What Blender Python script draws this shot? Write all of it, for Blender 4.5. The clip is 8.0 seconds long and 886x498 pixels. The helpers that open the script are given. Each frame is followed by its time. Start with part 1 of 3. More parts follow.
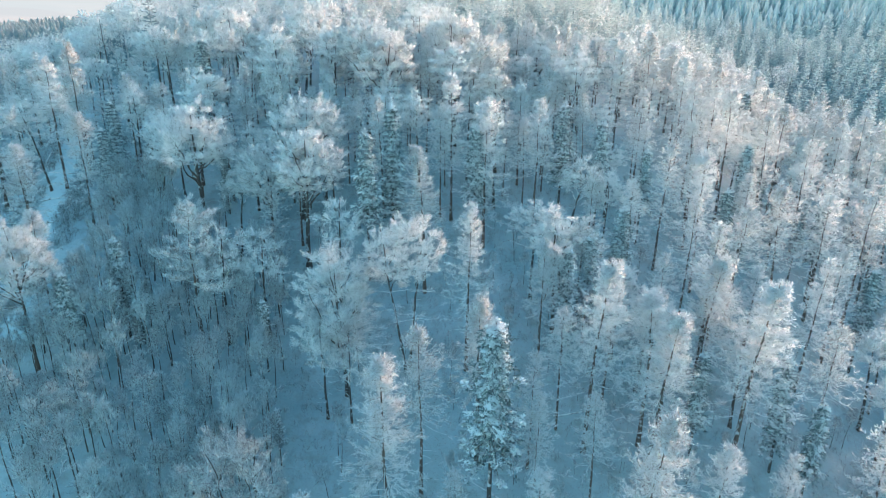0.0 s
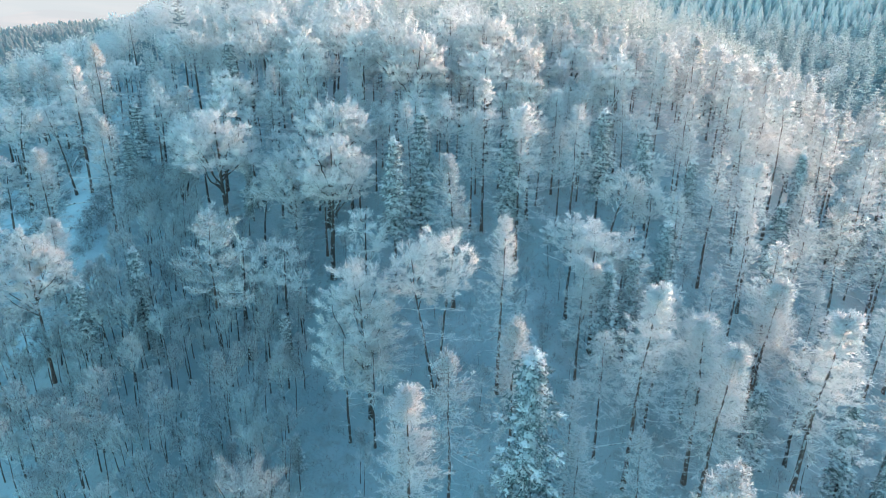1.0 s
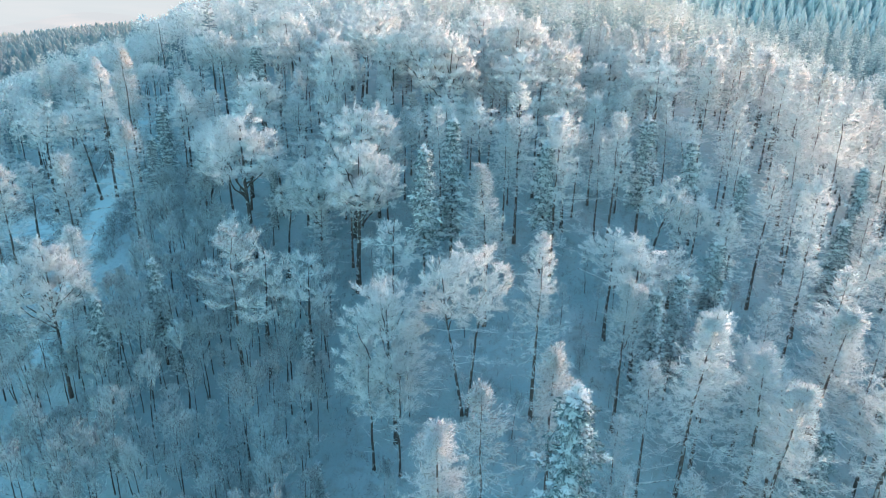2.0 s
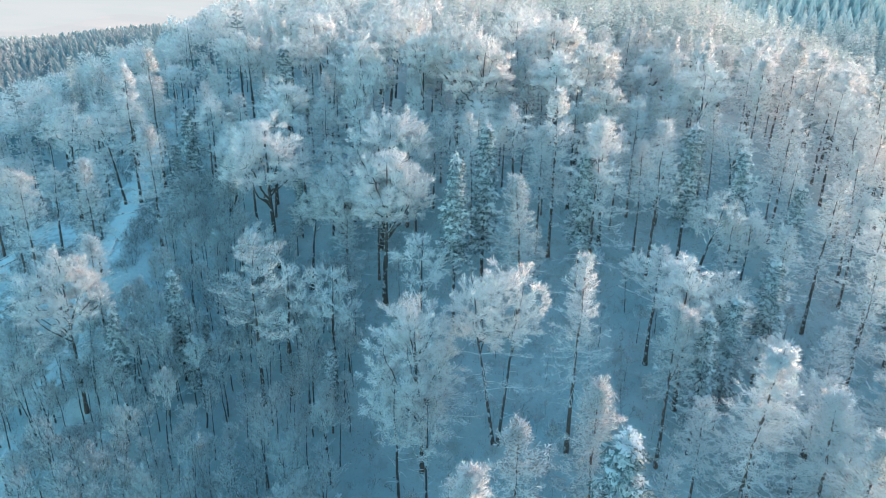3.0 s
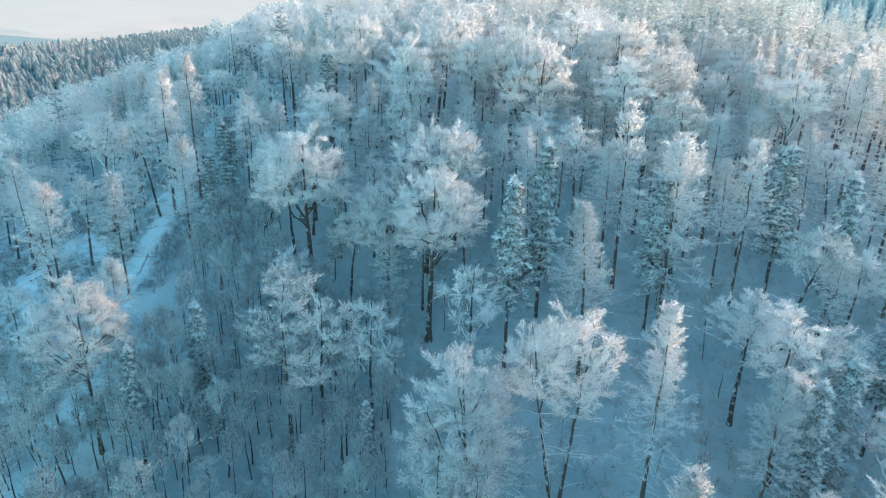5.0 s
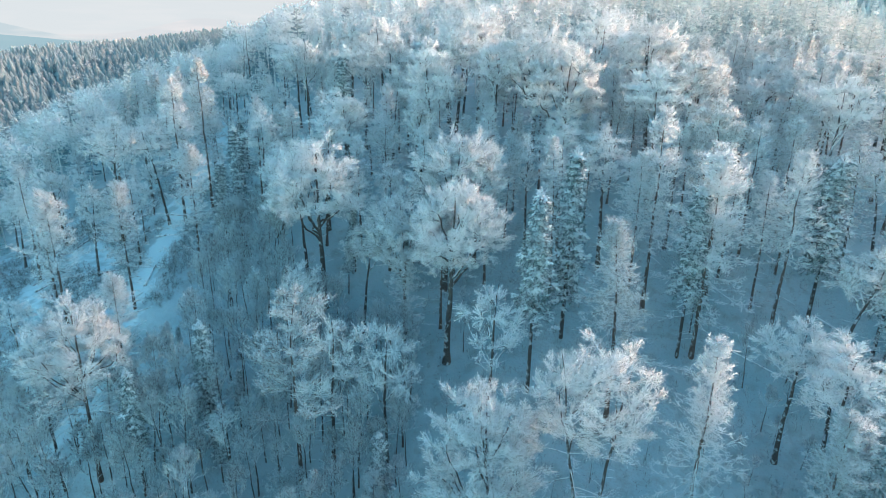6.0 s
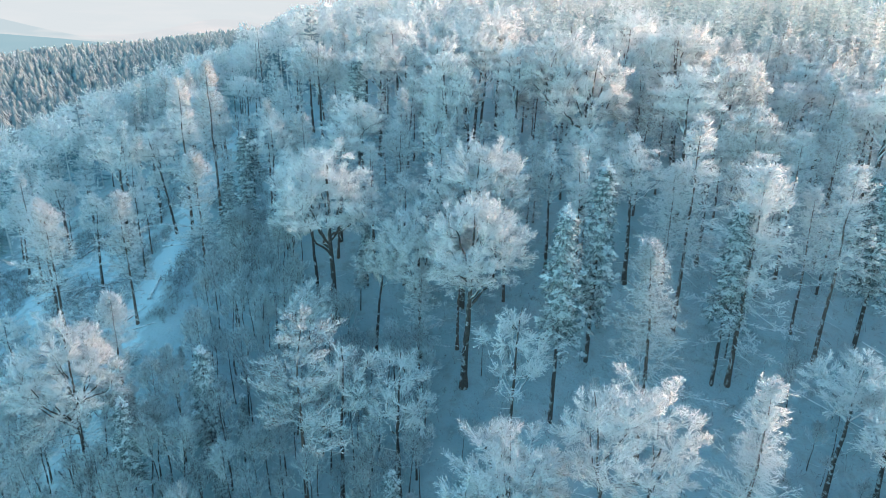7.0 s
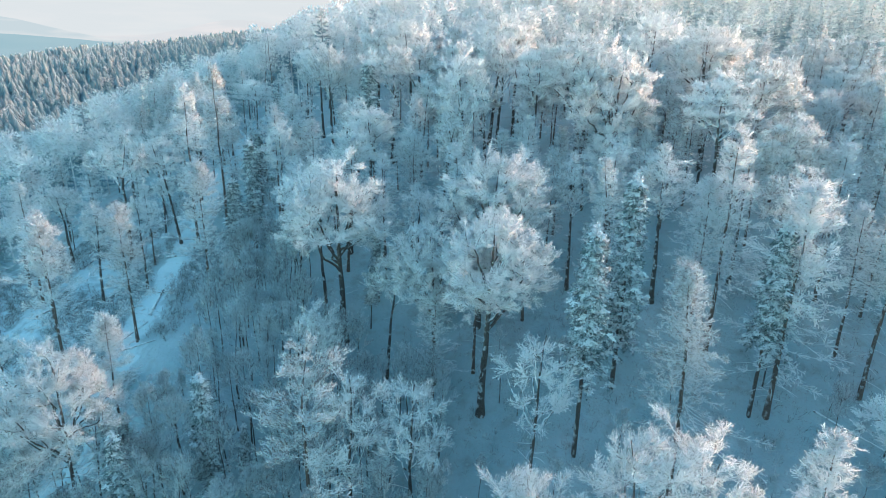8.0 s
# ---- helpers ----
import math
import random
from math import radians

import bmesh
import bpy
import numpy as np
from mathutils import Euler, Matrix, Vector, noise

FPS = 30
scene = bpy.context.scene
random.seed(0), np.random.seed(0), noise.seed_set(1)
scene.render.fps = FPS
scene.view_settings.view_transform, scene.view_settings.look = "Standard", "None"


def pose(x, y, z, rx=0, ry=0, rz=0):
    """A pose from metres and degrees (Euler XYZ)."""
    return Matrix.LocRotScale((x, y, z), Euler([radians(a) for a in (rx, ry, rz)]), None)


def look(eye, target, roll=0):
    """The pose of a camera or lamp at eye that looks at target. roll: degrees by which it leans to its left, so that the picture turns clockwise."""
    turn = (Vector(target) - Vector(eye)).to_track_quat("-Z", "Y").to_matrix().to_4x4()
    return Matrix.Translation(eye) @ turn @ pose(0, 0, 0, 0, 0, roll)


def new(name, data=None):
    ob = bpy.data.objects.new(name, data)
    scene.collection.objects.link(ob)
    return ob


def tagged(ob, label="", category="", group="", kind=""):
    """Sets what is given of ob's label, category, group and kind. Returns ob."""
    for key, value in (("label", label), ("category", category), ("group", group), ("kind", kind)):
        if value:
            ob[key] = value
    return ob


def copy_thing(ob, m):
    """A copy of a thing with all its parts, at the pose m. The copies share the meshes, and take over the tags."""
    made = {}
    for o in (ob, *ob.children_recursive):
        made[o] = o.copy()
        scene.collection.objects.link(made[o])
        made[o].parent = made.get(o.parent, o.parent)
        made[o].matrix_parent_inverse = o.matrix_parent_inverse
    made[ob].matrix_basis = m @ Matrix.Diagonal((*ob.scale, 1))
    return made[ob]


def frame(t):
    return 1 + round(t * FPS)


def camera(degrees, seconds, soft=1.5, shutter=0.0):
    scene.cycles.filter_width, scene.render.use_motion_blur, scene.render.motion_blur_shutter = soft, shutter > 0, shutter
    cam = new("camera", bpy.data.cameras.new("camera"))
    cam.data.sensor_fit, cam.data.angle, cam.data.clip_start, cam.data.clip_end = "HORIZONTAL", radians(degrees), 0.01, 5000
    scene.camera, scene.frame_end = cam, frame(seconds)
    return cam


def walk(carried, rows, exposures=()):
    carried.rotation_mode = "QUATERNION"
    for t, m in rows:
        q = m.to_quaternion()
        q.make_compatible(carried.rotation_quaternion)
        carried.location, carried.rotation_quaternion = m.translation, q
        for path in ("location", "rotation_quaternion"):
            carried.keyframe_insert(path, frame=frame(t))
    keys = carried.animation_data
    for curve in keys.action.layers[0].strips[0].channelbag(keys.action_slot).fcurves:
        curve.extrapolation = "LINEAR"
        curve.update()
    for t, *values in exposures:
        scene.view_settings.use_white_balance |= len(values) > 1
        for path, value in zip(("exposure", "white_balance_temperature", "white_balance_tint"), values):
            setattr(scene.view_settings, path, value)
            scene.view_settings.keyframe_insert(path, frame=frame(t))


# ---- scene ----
cam = camera(75.5, 8.0, soft=1.0)
METRES, EYE, TILT, LEAN, TURN = 50.0, 46.0, -2.5, 0.0, 0.0
ROWS = [
    (0.0, 0.0, 0.0, 0.0, 0.18, -17.34, -0.57),
    (0.5, -0.0109, 0.063, 0.0053, 1.51, -17.29, -0.65),
    (1.0, -0.0237, 0.1257, 0.0109, 2.82, -17.24, -0.72),
    (1.5, -0.0387, 0.1872, 0.0168, 4.13, -17.18, -0.79),
    (3.0, -0.0928, 0.368, 0.0317, 8.02, -17.04, -1.03),
    (3.5, -0.112, 0.4269, 0.0373, 9.3, -17.03, -1.12),
    (4.0, -0.131, 0.4864, 0.0427, 10.47, -17.0, -1.21),
    (4.5, -0.1493, 0.5439, 0.0492, 11.42, -16.99, -1.26),
    (6.0, -0.2107, 0.7192, 0.0687, 13.88, -16.89, -1.37),
    (6.5, -0.233, 0.7759, 0.0767, 14.6, -16.9, -1.41),
    (7.0, -0.255, 0.8332, 0.0836, 15.25, -16.86, -1.45),
    (7.5, -0.2782, 0.8898, 0.0922, 15.85, -16.87, -1.47),
    (8.0, -0.3023, 0.9458, 0.0991, 16.4, -16.86, -1.5),
]
EXPOSURE, KELVIN, TINT = 1.93, 5070, -22
walk(cam, [(t, pose(0, 0, EYE, TILT, LEAN, TURN) @ pose(METRES * x, METRES * y, METRES * z, 90 + pitch, roll, yaw)) for t, x, y, z, yaw, pitch, roll in ROWS],
     exposures=[(0.0, EXPOSURE, KELVIN, TINT), (8.0, EXPOSURE, KELVIN, TINT)])

# ---- world, sun ----
SUN_AZ, SUN_EL = 51.0, 11.0  # degrees clockwise from +y, degrees above the horizon
world = bpy.data.worlds.new("winter_sky")
scene.world = world
world.use_nodes = True
wn = world.node_tree.nodes
sky = wn.new("ShaderNodeTexSky")
sky.sky_type = "NISHITA"
sky.sun_disc = False
sky.sun_elevation = radians(SUN_EL)
sky.sun_rotation = radians(SUN_AZ)
sky.dust_density = 0.8
sky.ozone_density = 0.6
wn["Background"].inputs["Strength"].default_value = 0.13
world.node_tree.links.new(sky.outputs["Color"], wn["Background"].inputs["Color"])
sun_data = bpy.data.lights.new("sun", "SUN")
sun_data.energy = 5.0
sun_data.angle = radians(32.0)
sun_data.color = (1.0, 0.44, 0.27)
sun = new("sun", sun_data)
sa, se = radians(SUN_AZ), radians(SUN_EL)
sun.matrix_world = look((300 * math.sin(sa) * math.cos(se), 300 * math.cos(sa) * math.cos(se), 300 * math.sin(se)), (0, 0, 0))
tagged(sun, "low warm winter sun", "sun", kind="structure")


# ---- materials ----
def material(name):
    m = bpy.data.materials.new(name)
    m.use_nodes = True
    nt = m.node_tree
    nt.nodes.clear()
    return m, nt, nt.nodes.new("ShaderNodeOutputMaterial")


def node(nt, kind, **inputs):
    n = nt.nodes.new(kind)
    for key, value in inputs.items():
        n.inputs[key.replace("_", " ")].default_value = value
    return n


def ramp(nt, fac, stops):
    r = nt.nodes.new("ShaderNodeValToRGB")
    nt.links.new(fac, r.inputs["Fac"])
    while len(r.color_ramp.elements) < len(stops):
        r.color_ramp.elements.new(0.5)
    for e, (p, c) in zip(r.color_ramp.elements, stops):
        e.position, e.color = p, (*c, 1)
    return r.outputs["Color"]


def mix(nt, fac, a, b):
    m = nt.nodes.new("ShaderNodeMix")
    m.data_type = "RGBA"
    for s, v in ((m.inputs[0], fac), (m.inputs[6], a), (m.inputs[7], b)):
        if hasattr(v, "is_linked"):
            nt.links.new(v, s)
        elif isinstance(v, tuple):
            s.default_value = (*v, 1)
        else:
            s.default_value = v
    return m.outputs[2]


def maths(nt, op, a, b=0.0, clamp=False):
    m = nt.nodes.new("ShaderNodeMath")
    m.operation, m.use_clamp = op, clamp
    for s, v in zip(m.inputs, (a, b)):
        if hasattr(v, "is_linked"):
            nt.links.new(v, s)
        else:
            s.default_value = v
    return m.outputs[0]


def noise_fac(nt, scale, detail=4.0, coord="Object"):
    tc = nt.nodes.new("ShaderNodeTexCoord")
    n = node(nt, "ShaderNodeTexNoise", Scale=scale, Detail=detail)
    nt.links.new(tc.outputs[coord], n.inputs["Vector"])
    return n.outputs["Fac"]


def twig_material(name, frost, wood, bare, sheer=0.5, up=0.0, tall=0.0, own=0.0):
    """Frosted twigs: rime over wood or needles. bare: the share of twigs with little rime; up: how much the rime keeps to the upper sides."""
    m, nt, out = material(name)
    geo = nt.nodes.new("ShaderNodeNewGeometry")
    info = nt.nodes.new("ShaderNodeObjectInfo")
    r = maths(nt, "ADD", geo.outputs["Random Per Island"], maths(nt, "MULTIPLY", maths(nt, "SUBTRACT", info.outputs["Random"], 0.5), 0.3))
    if own:  # rime set twig by twig
        load = nt.nodes.new("ShaderNodeAttribute")
        load.attribute_name = "rime"
        r = maths(nt, "ADD", maths(nt, "MULTIPLY", r, 0.35), maths(nt, "MULTIPLY", load.outputs["Fac"], own))
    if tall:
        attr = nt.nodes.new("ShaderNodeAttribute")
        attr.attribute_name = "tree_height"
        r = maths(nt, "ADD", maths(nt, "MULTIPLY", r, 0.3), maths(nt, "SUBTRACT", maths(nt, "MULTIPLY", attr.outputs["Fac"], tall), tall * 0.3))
    if up:
        sep = nt.nodes.new("ShaderNodeSeparateXYZ")
        nt.links.new(geo.outputs["True Normal"], sep.inputs[0])
        r = maths(nt, "ADD", r, maths(nt, "MULTIPLY", maths(nt, "ABSOLUTE", sep.outputs["Z"]), up))
    clump = noise_fac(nt, 0.45, 3.0)
    r = maths(nt, "ADD", r, maths(nt, "MULTIPLY", maths(nt, "SUBTRACT", clump, 0.5), 0.5))
    half = tuple((a + b) / 2 for a, b in zip(frost, wood))
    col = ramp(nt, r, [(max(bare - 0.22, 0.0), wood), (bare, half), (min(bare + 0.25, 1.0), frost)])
    d = node(nt, "ShaderNodeBsdfDiffuse", Roughness=0.6)
    t = node(nt, "ShaderNodeBsdfTranslucent")
    nt.links.new(col, d.inputs["Color"])
    nt.links.new(col, t.inputs["Color"])
    mx = nt.nodes.new("ShaderNodeMixShader")
    mx.inputs[0].default_value = sheer
    nt.links.new(d.outputs[0], mx.inputs[1])
    nt.links.new(t.outputs[0], mx.inputs[2])
    nt.links.new(mx.outputs[0], out.inputs["Surface"])
    return m


def bark_material(name, dark, pale, rime, rime_at):
    m, nt, out = material(name)
    p = node(nt, "ShaderNodeBsdfPrincipled", Roughness=0.9)
    grain = noise_fac(nt, 6.0, 6.0)
    col = ramp(nt, grain, [(0.3, dark), (0.7, pale)])
    geo = nt.nodes.new("ShaderNodeNewGeometry")
    wind = nt.nodes.new("ShaderNodeVectorMath")  # rime clings to the windward side
    wind.operation = "DOT_PRODUCT"
    wind.inputs[1].default_value = (-0.55, -0.25, 0.8)
    nt.links.new(geo.outputs["Normal"], wind.inputs[0])
    patch = maths(nt, "ADD", noise_fac(nt, 1.3, 5.0), maths(nt, "MULTIPLY", wind.outputs["Value"], 0.14))
    fac = ramp(nt, patch, [(rime_at, (0, 0, 0)), (rime_at + 0.14, (1, 1, 1))])
    nt.links.new(mix(nt, fac, col, rime), p.inputs["Base Color"])
    b = node(nt, "ShaderNodeBump", Strength=0.6, Distance=0.05)
    nt.links.new(grain, b.inputs["Height"])
    nt.links.new(b.outputs[0], p.inputs["Normal"])
    nt.links.new(p.outputs[0], out.inputs["Surface"])
    return m


FROST = (0.92, 0.93, 0.94)
M_BEECH = twig_material("rime_on_broadleaf_twigs", FROST, (0.46, 0.45, 0.44), 0.1)
M_LARCH = twig_material("rime_on_larch_twigs", (0.84, 0.86, 0.88), (0.42, 0.4, 0.38), 0.08)
M_YOUNG = twig_material("thin_rime_on_young_twigs", (0.7, 0.74, 0.76), (0.21, 0.22, 0.23), 0.14)
M_SPRUCE = twig_material("rime_on_spruce_needles", (0.86, 0.89, 0.91), (0.17, 0.22, 0.23), 0.38, 0.2, own=0.75)
# conifers on far slopes: distance haze is mixed into the rimed needles' colour
M_FAR_CONIFER = twig_material("rime_and_haze_on_far_conifers", (0.46, 0.49, 0.5), (0.29, 0.38, 0.43), 0.6, 0.2, 0.0, 1.0)
M_PALE_CONIFER = twig_material("rime_and_haze_on_pale_conifers", (0.8, 0.81, 0.8), (0.42, 0.51, 0.53), 0.45, 0.3, 0.0, 1.0)
M_FAR_PALE = twig_material("rime_on_far_broadleaf", (0.88, 0.89, 0.9), (0.42, 0.42, 0.42), 0.15)
M_SHRUB = twig_material("rime_on_brush", (0.55, 0.58, 0.6), (0.14, 0.14, 0.14), 0.42)
M_BARK = bark_material("dark_bark", (0.045, 0.04, 0.037), (0.12, 0.105, 0.095), (0.6, 0.62, 0.65), 0.56)
M_LARCH_BARK = bark_material("larch_bark", (0.07, 0.055, 0.048), (0.17, 0.135, 0.115), (0.6, 0.62, 0.65), 0.58)
M_ARM = bark_material("bark_of_great_limbs", (0.05, 0.045, 0.042), (0.13, 0.115, 0.105), (0.6, 0.62, 0.65), 0.57)
M_LIMB = bark_material("rimed_limbs", (0.06, 0.055, 0.05), (0.17, 0.16, 0.15), (0.8, 0.83, 0.85), 0.38)


def snow_material():
    """Forest snow: drifted and settled, flecked with needles, twigs and bark; tree shade painted in."""
    m, nt, out = material("forest_snow_with_shade")
    p = node(nt, "ShaderNodeBsdfPrincipled", Roughness=0.75)
    big = noise_fac(nt, 0.09, 6.0)
    fine = noise_fac(nt, 1.3, 9.0)
    litter = noise_fac(nt, 0.42, 10.0)
    flecks = noise_fac(nt, 3.2, 4.0)
    # base darkened and blued: the shade of close trees is put into it
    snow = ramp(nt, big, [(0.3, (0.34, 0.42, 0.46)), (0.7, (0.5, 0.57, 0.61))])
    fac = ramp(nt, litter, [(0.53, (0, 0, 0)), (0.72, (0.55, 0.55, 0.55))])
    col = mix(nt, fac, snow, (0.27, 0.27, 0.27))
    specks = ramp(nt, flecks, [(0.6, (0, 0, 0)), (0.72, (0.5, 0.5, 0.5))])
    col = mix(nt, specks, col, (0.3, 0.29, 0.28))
    bare = nt.nodes.new("ShaderNodeAttribute")  # open ground stays paler: less painted shade, and free of needles
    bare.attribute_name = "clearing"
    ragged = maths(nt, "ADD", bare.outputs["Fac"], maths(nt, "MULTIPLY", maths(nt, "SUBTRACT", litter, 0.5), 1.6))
    open_snow = ramp(nt, ragged, [(0.35, (0, 0, 0)), (0.6, (1, 1, 1))])
    nt.links.new(mix(nt, open_snow, col, (0.62, 0.71, 0.76)), p.inputs["Base Color"])
    b = node(nt, "ShaderNodeBump", Strength=0.9, Distance=0.4)
    nt.links.new(fine, b.inputs["Height"])
    nt.links.new(b.outputs[0], p.inputs["Normal"])
    nt.links.new(p.outputs[0], out.inputs["Surface"])
    return m


M_SNOW = snow_material()


# ---- the lie of the land ----
def softplus(v, k):
    return k * np.logaddexp(0.0, v / k)


def step(a, b, v):
    s = np.clip((v - a) / (b - a), 0, 1)
    return s * s * (3 - 2 * s)


def land(x, y):
    """Height of the ground: the hill that the drone faces, the valley beside it, the wooded slopes behind, the far country."""
    x, y = np.asarray(x, float), np.asarray(y, float)
    hill = -38 + softplus(0.42 * (y - 27.0), 4.0)
    hill = hill - 0.19 * softplus(y - 172, 8.0) - 0.5 * softplus(y - 340, 20.0)
    hill = hill + 6.0 * step(-35, -75, x) * step(150, 100, y)
    hill = hill - 0.36 * softplus(-(x + 119), 13.0) - 0.42 * softplus(x - 62, 10.0)
    hill = hill + 0.7 * np.sin(x * 0.11 + 1.3) * np.sin(y * 0.09) + 0.5 * np.sin(x * 0.23 + y * 0.17)
    d = np.hypot(x, y)
    az = np.degrees(np.arctan2(x, y))
    right = -12 + 0.2 * softplus(d - 190, 30.0)
    right = 150 - softplus(150 - right, 20.0) - 35 * step(210, 120, d)
    left = -70 + 0.115 * softplus(d - 480, 60.0) - 0.25 * softplus(d - 1150, 60.0)
    left = left + 2.4 * np.clip(az + 56, 0, 30) * step(350, 1000, d)
    left = -210 + softplus(left + 210, 20.0)
    w = step(-22, 8, az)
    far = left * (1 - w) + right * w
    far = np.where(y < 0, np.maximum(far * step(-400, 0, y) - 60 * step(0, -400, y), -60), far)
    far = far + 90 * step(3000, 4300, d) * (0.6 + 0.4 * np.sin(az * 0.11 + 1.0))
    far = far + 3.0 * np.sin(x * 0.021) * np.sin(y * 0.017 + 0.7) * step(150, 400, d)
    return far + softplus(hill - far, 5.0)


def ground_at(x, y):
    return float(land(x, y))


# ---- mesh helpers ----
def mesh_of(name, verts, faces, mat):
    """verts: n x 3, faces: n x 3 corners."""
    me = bpy.data.meshes.new(name)
    verts, faces = np.asarray(verts, np.float32), np.asarray(faces, np.int32)
    me.vertices.add(len(verts))
    me.vertices.foreach_set("co", verts.ravel())
    k = faces.shape[1]
    me.loops.add(faces.size)
    me.loops.foreach_set("vertex_index", faces.ravel())
    me.polygons.add(len(faces))
    me.polygons.foreach_set("loop_start", np.arange(0, faces.size, k, dtype=np.int32))
    me.polygons.foreach_set("loop_total", np.full(len(faces), k, np.int32))
    me.update(calc_edges=True)
    me.materials.append(mat)
    return me


class Shape:
    """Gathers tubes and twigs into one list of triangles."""

    def __init__(self):
        self.v, self.f, self.r, self.n = [], [], [], 0

    def add(self, v, f, rime=0.5):
        self.r.append(np.full(len(v), rime, float))
        self.v.append(np.asarray(v, float))
        self.f.append(np.asarray(f, int) + self.n)
        self.n += len(v)

    def tube(self, path, radii, sides=5):
        path, radii = np.asarray(path, float), np.asarray(radii, float)
        along = np.gradient(path, axis=0)
        along /= np.linalg.norm(along, axis=1)[:, None] + 1e-9
        ref = np.where(np.abs(along[:, 2:3]) > 0.9, [[1.0, 0, 0]], [[0, 0, 1.0]])
        a = np.cross(along, ref)
        a /= np.linalg.norm(a, axis=1)[:, None] + 1e-9
        b = np.cross(along, a)
        ang = np.arange(sides) * 2 * np.pi / sides
        ring = (a[:, None] * np.cos(ang)[None, :, None] + b[:, None] * np.sin(ang)[None, :, None]) * radii[:, None, None]
        v = (path[:, None] + ring).reshape(-1, 3)
        f = []
        for i in range(len(path) - 1):
            for j in range(sides):
                p, q = i * sides + j, i * sides + (j + 1) % sides
                f += [(p, q, q + sides), (p, q + sides, p + sides)]
        self.add(v, f)

    def twigs(self, base, way, length, width, rng, rime=0.5):
        """One thin tapering blade a twig."""
        base, way = np.asarray(base, float), np.asarray(way, float)
        way = way / (np.linalg.norm(way, axis=1)[:, None] + 1e-9)
        side = np.cross(way, rng.normal(size=way.shape))
        side /= np.linalg.norm(side, axis=1)[:, None] + 1e-9
        length, width = np.broadcast_to(length, len(base))[:, None], np.broadcast_to(width, len(base))[:, None]
        blunt = (rng.random(len(base)) < 0.5)[:, None]  # rime swells some twigs at the tip
        wide, tip = np.where(blunt, base + way * length, base), np.where(blunt, base, base + way * length)
        v = np.stack([wide - side * width / 2, wide + side * width / 2, tip], 1).reshape(-1, 3)
        self.add(v, np.arange(len(v)).reshape(-1, 3), rime)

    def sprays(self, at, way, length, sides, width, rng, flat=0.0, spread=0.75, rime=0.5):
        """Feathered branchlets: an axis with side twigs that alternate and shorten towards the tip. flat: how far they lie level."""
        n = len(at)
        way = way / (np.linalg.norm(way, axis=1)[:, None] + 1e-9)
        rnd = rng.normal(size=way.shape)
        rnd[:, 2] *= 1 - flat
        across = rnd - way * np.sum(rnd * way, axis=1)[:, None]
        across /= np.linalg.norm(across, axis=1)[:, None] + 1e-9
        length = np.broadcast_to(length, n)[:, None]
        self.twigs(at, way, length[:, 0], width * 1.2, rng, rime)
        for j in range(sides):
            u = (j + 0.6 + 0.3 * rng.random((n, 1))) / (sides + 0.4)
            sign = 1 if j % 2 else -1
            d = way * 0.7 + across * sign * spread + rng.normal(0, 0.18, (n, 3))
            ln = length * (0.62 - 0.36 * u) * rng.uniform(0.7, 1.25, (n, 1))
            self.twigs(at + way * length * u, d, ln[:, 0], width * rng.uniform(0.7, 1.2, n), rng, rime)

    def mesh(self, name, mat):
        return mesh_of(name, np.concatenate(self.v), np.concatenate(self.f), mat)

    def arrays(self):
        return np.concatenate(self.v), np.concatenate(self.f)


def bend(a, b, sag, n=4):
    """A curved line from a to b that bulges by sag."""
    s = np.linspace(0, 1, n)[:, None]
    return np.asarray(a) * (1 - s) + np.asarray(b) * s + np.asarray(sag) * (4 * s * (1 - s))


def outward(points, cell=0.9):
    """For each point the way out of the tuft that it lies in: down the slope of the twigs' density, and a little up."""
    low = points.min(axis=0) - 3 * cell
    at = ((points - low) / cell).astype(int)
    grid = np.zeros(at.max(axis=0) + 5)
    np.add.at(grid, tuple(at.T), 1.0)
    grid = np.sqrt(grid)
    for _ in range(2):
        for k in range(3):
            grid = (np.roll(grid, 1, k) + 2 * grid + np.roll(grid, -1, k)) / 4
    slope = -np.stack(np.gradient(grid), -1)[tuple(at.T)]
    slope /= np.linalg.norm(slope, axis=1)[:, None] + 0.3 * np.median(np.linalg.norm(slope, axis=1)) + 1e-6
    whole = points - [points[:, 0].mean(), points[:, 1].mean(), np.quantile(points[:, 2], 0.3)]
    whole /= np.linalg.norm(whole, axis=1)[:, None] + 1e-6
    v = slope * 0.75 + whole * 0.45 + [0, 0, 0.2]
    return v / (np.linalg.norm(v, axis=1)[:, None] + 1e-6)


def give(me, name, values):
    """Stores a value for each vertex."""
    me.attributes.new(name, "FLOAT", "POINT").data.foreach_set("value", np.asarray(values, np.float32))


def soften(me, out, rest=0):
    """A tuft of needle-thin rime scatters light as one soft body: its faces take the tuft's normals. The first rest vertices keep their own."""
    full = np.concatenate([np.zeros((rest, 3)), out])
    me.polygons.foreach_set("use_smooth", np.ones(len(me.polygons), bool))
    me.normals_split_custom_set_from_vertices(full.tolist())


def facing(v, f, out):
    """Turns each triangle to the side of its tuft's normal; returns the faces and the softened normals."""
    n = np.cross(v[f[:, 1]] - v[f[:, 0]], v[f[:, 2]] - v[f[:, 0]])
    n /= np.linalg.norm(n, axis=1)[:, None] + 1e-9
    back = np.sum(n * out[f].mean(axis=1), axis=1) < 0
    f = np.where(back[:, None], f[:, ::-1], f)
    n = np.where(back[:, None], -n, n)
    mixed = out.copy()
    for k in range(3):
        mixed[f[:, k]] = out[f[:, k]] + 0.55 * n
    return f, mixed / (np.linalg.norm(mixed, axis=1)[:, None] + 1e-9)


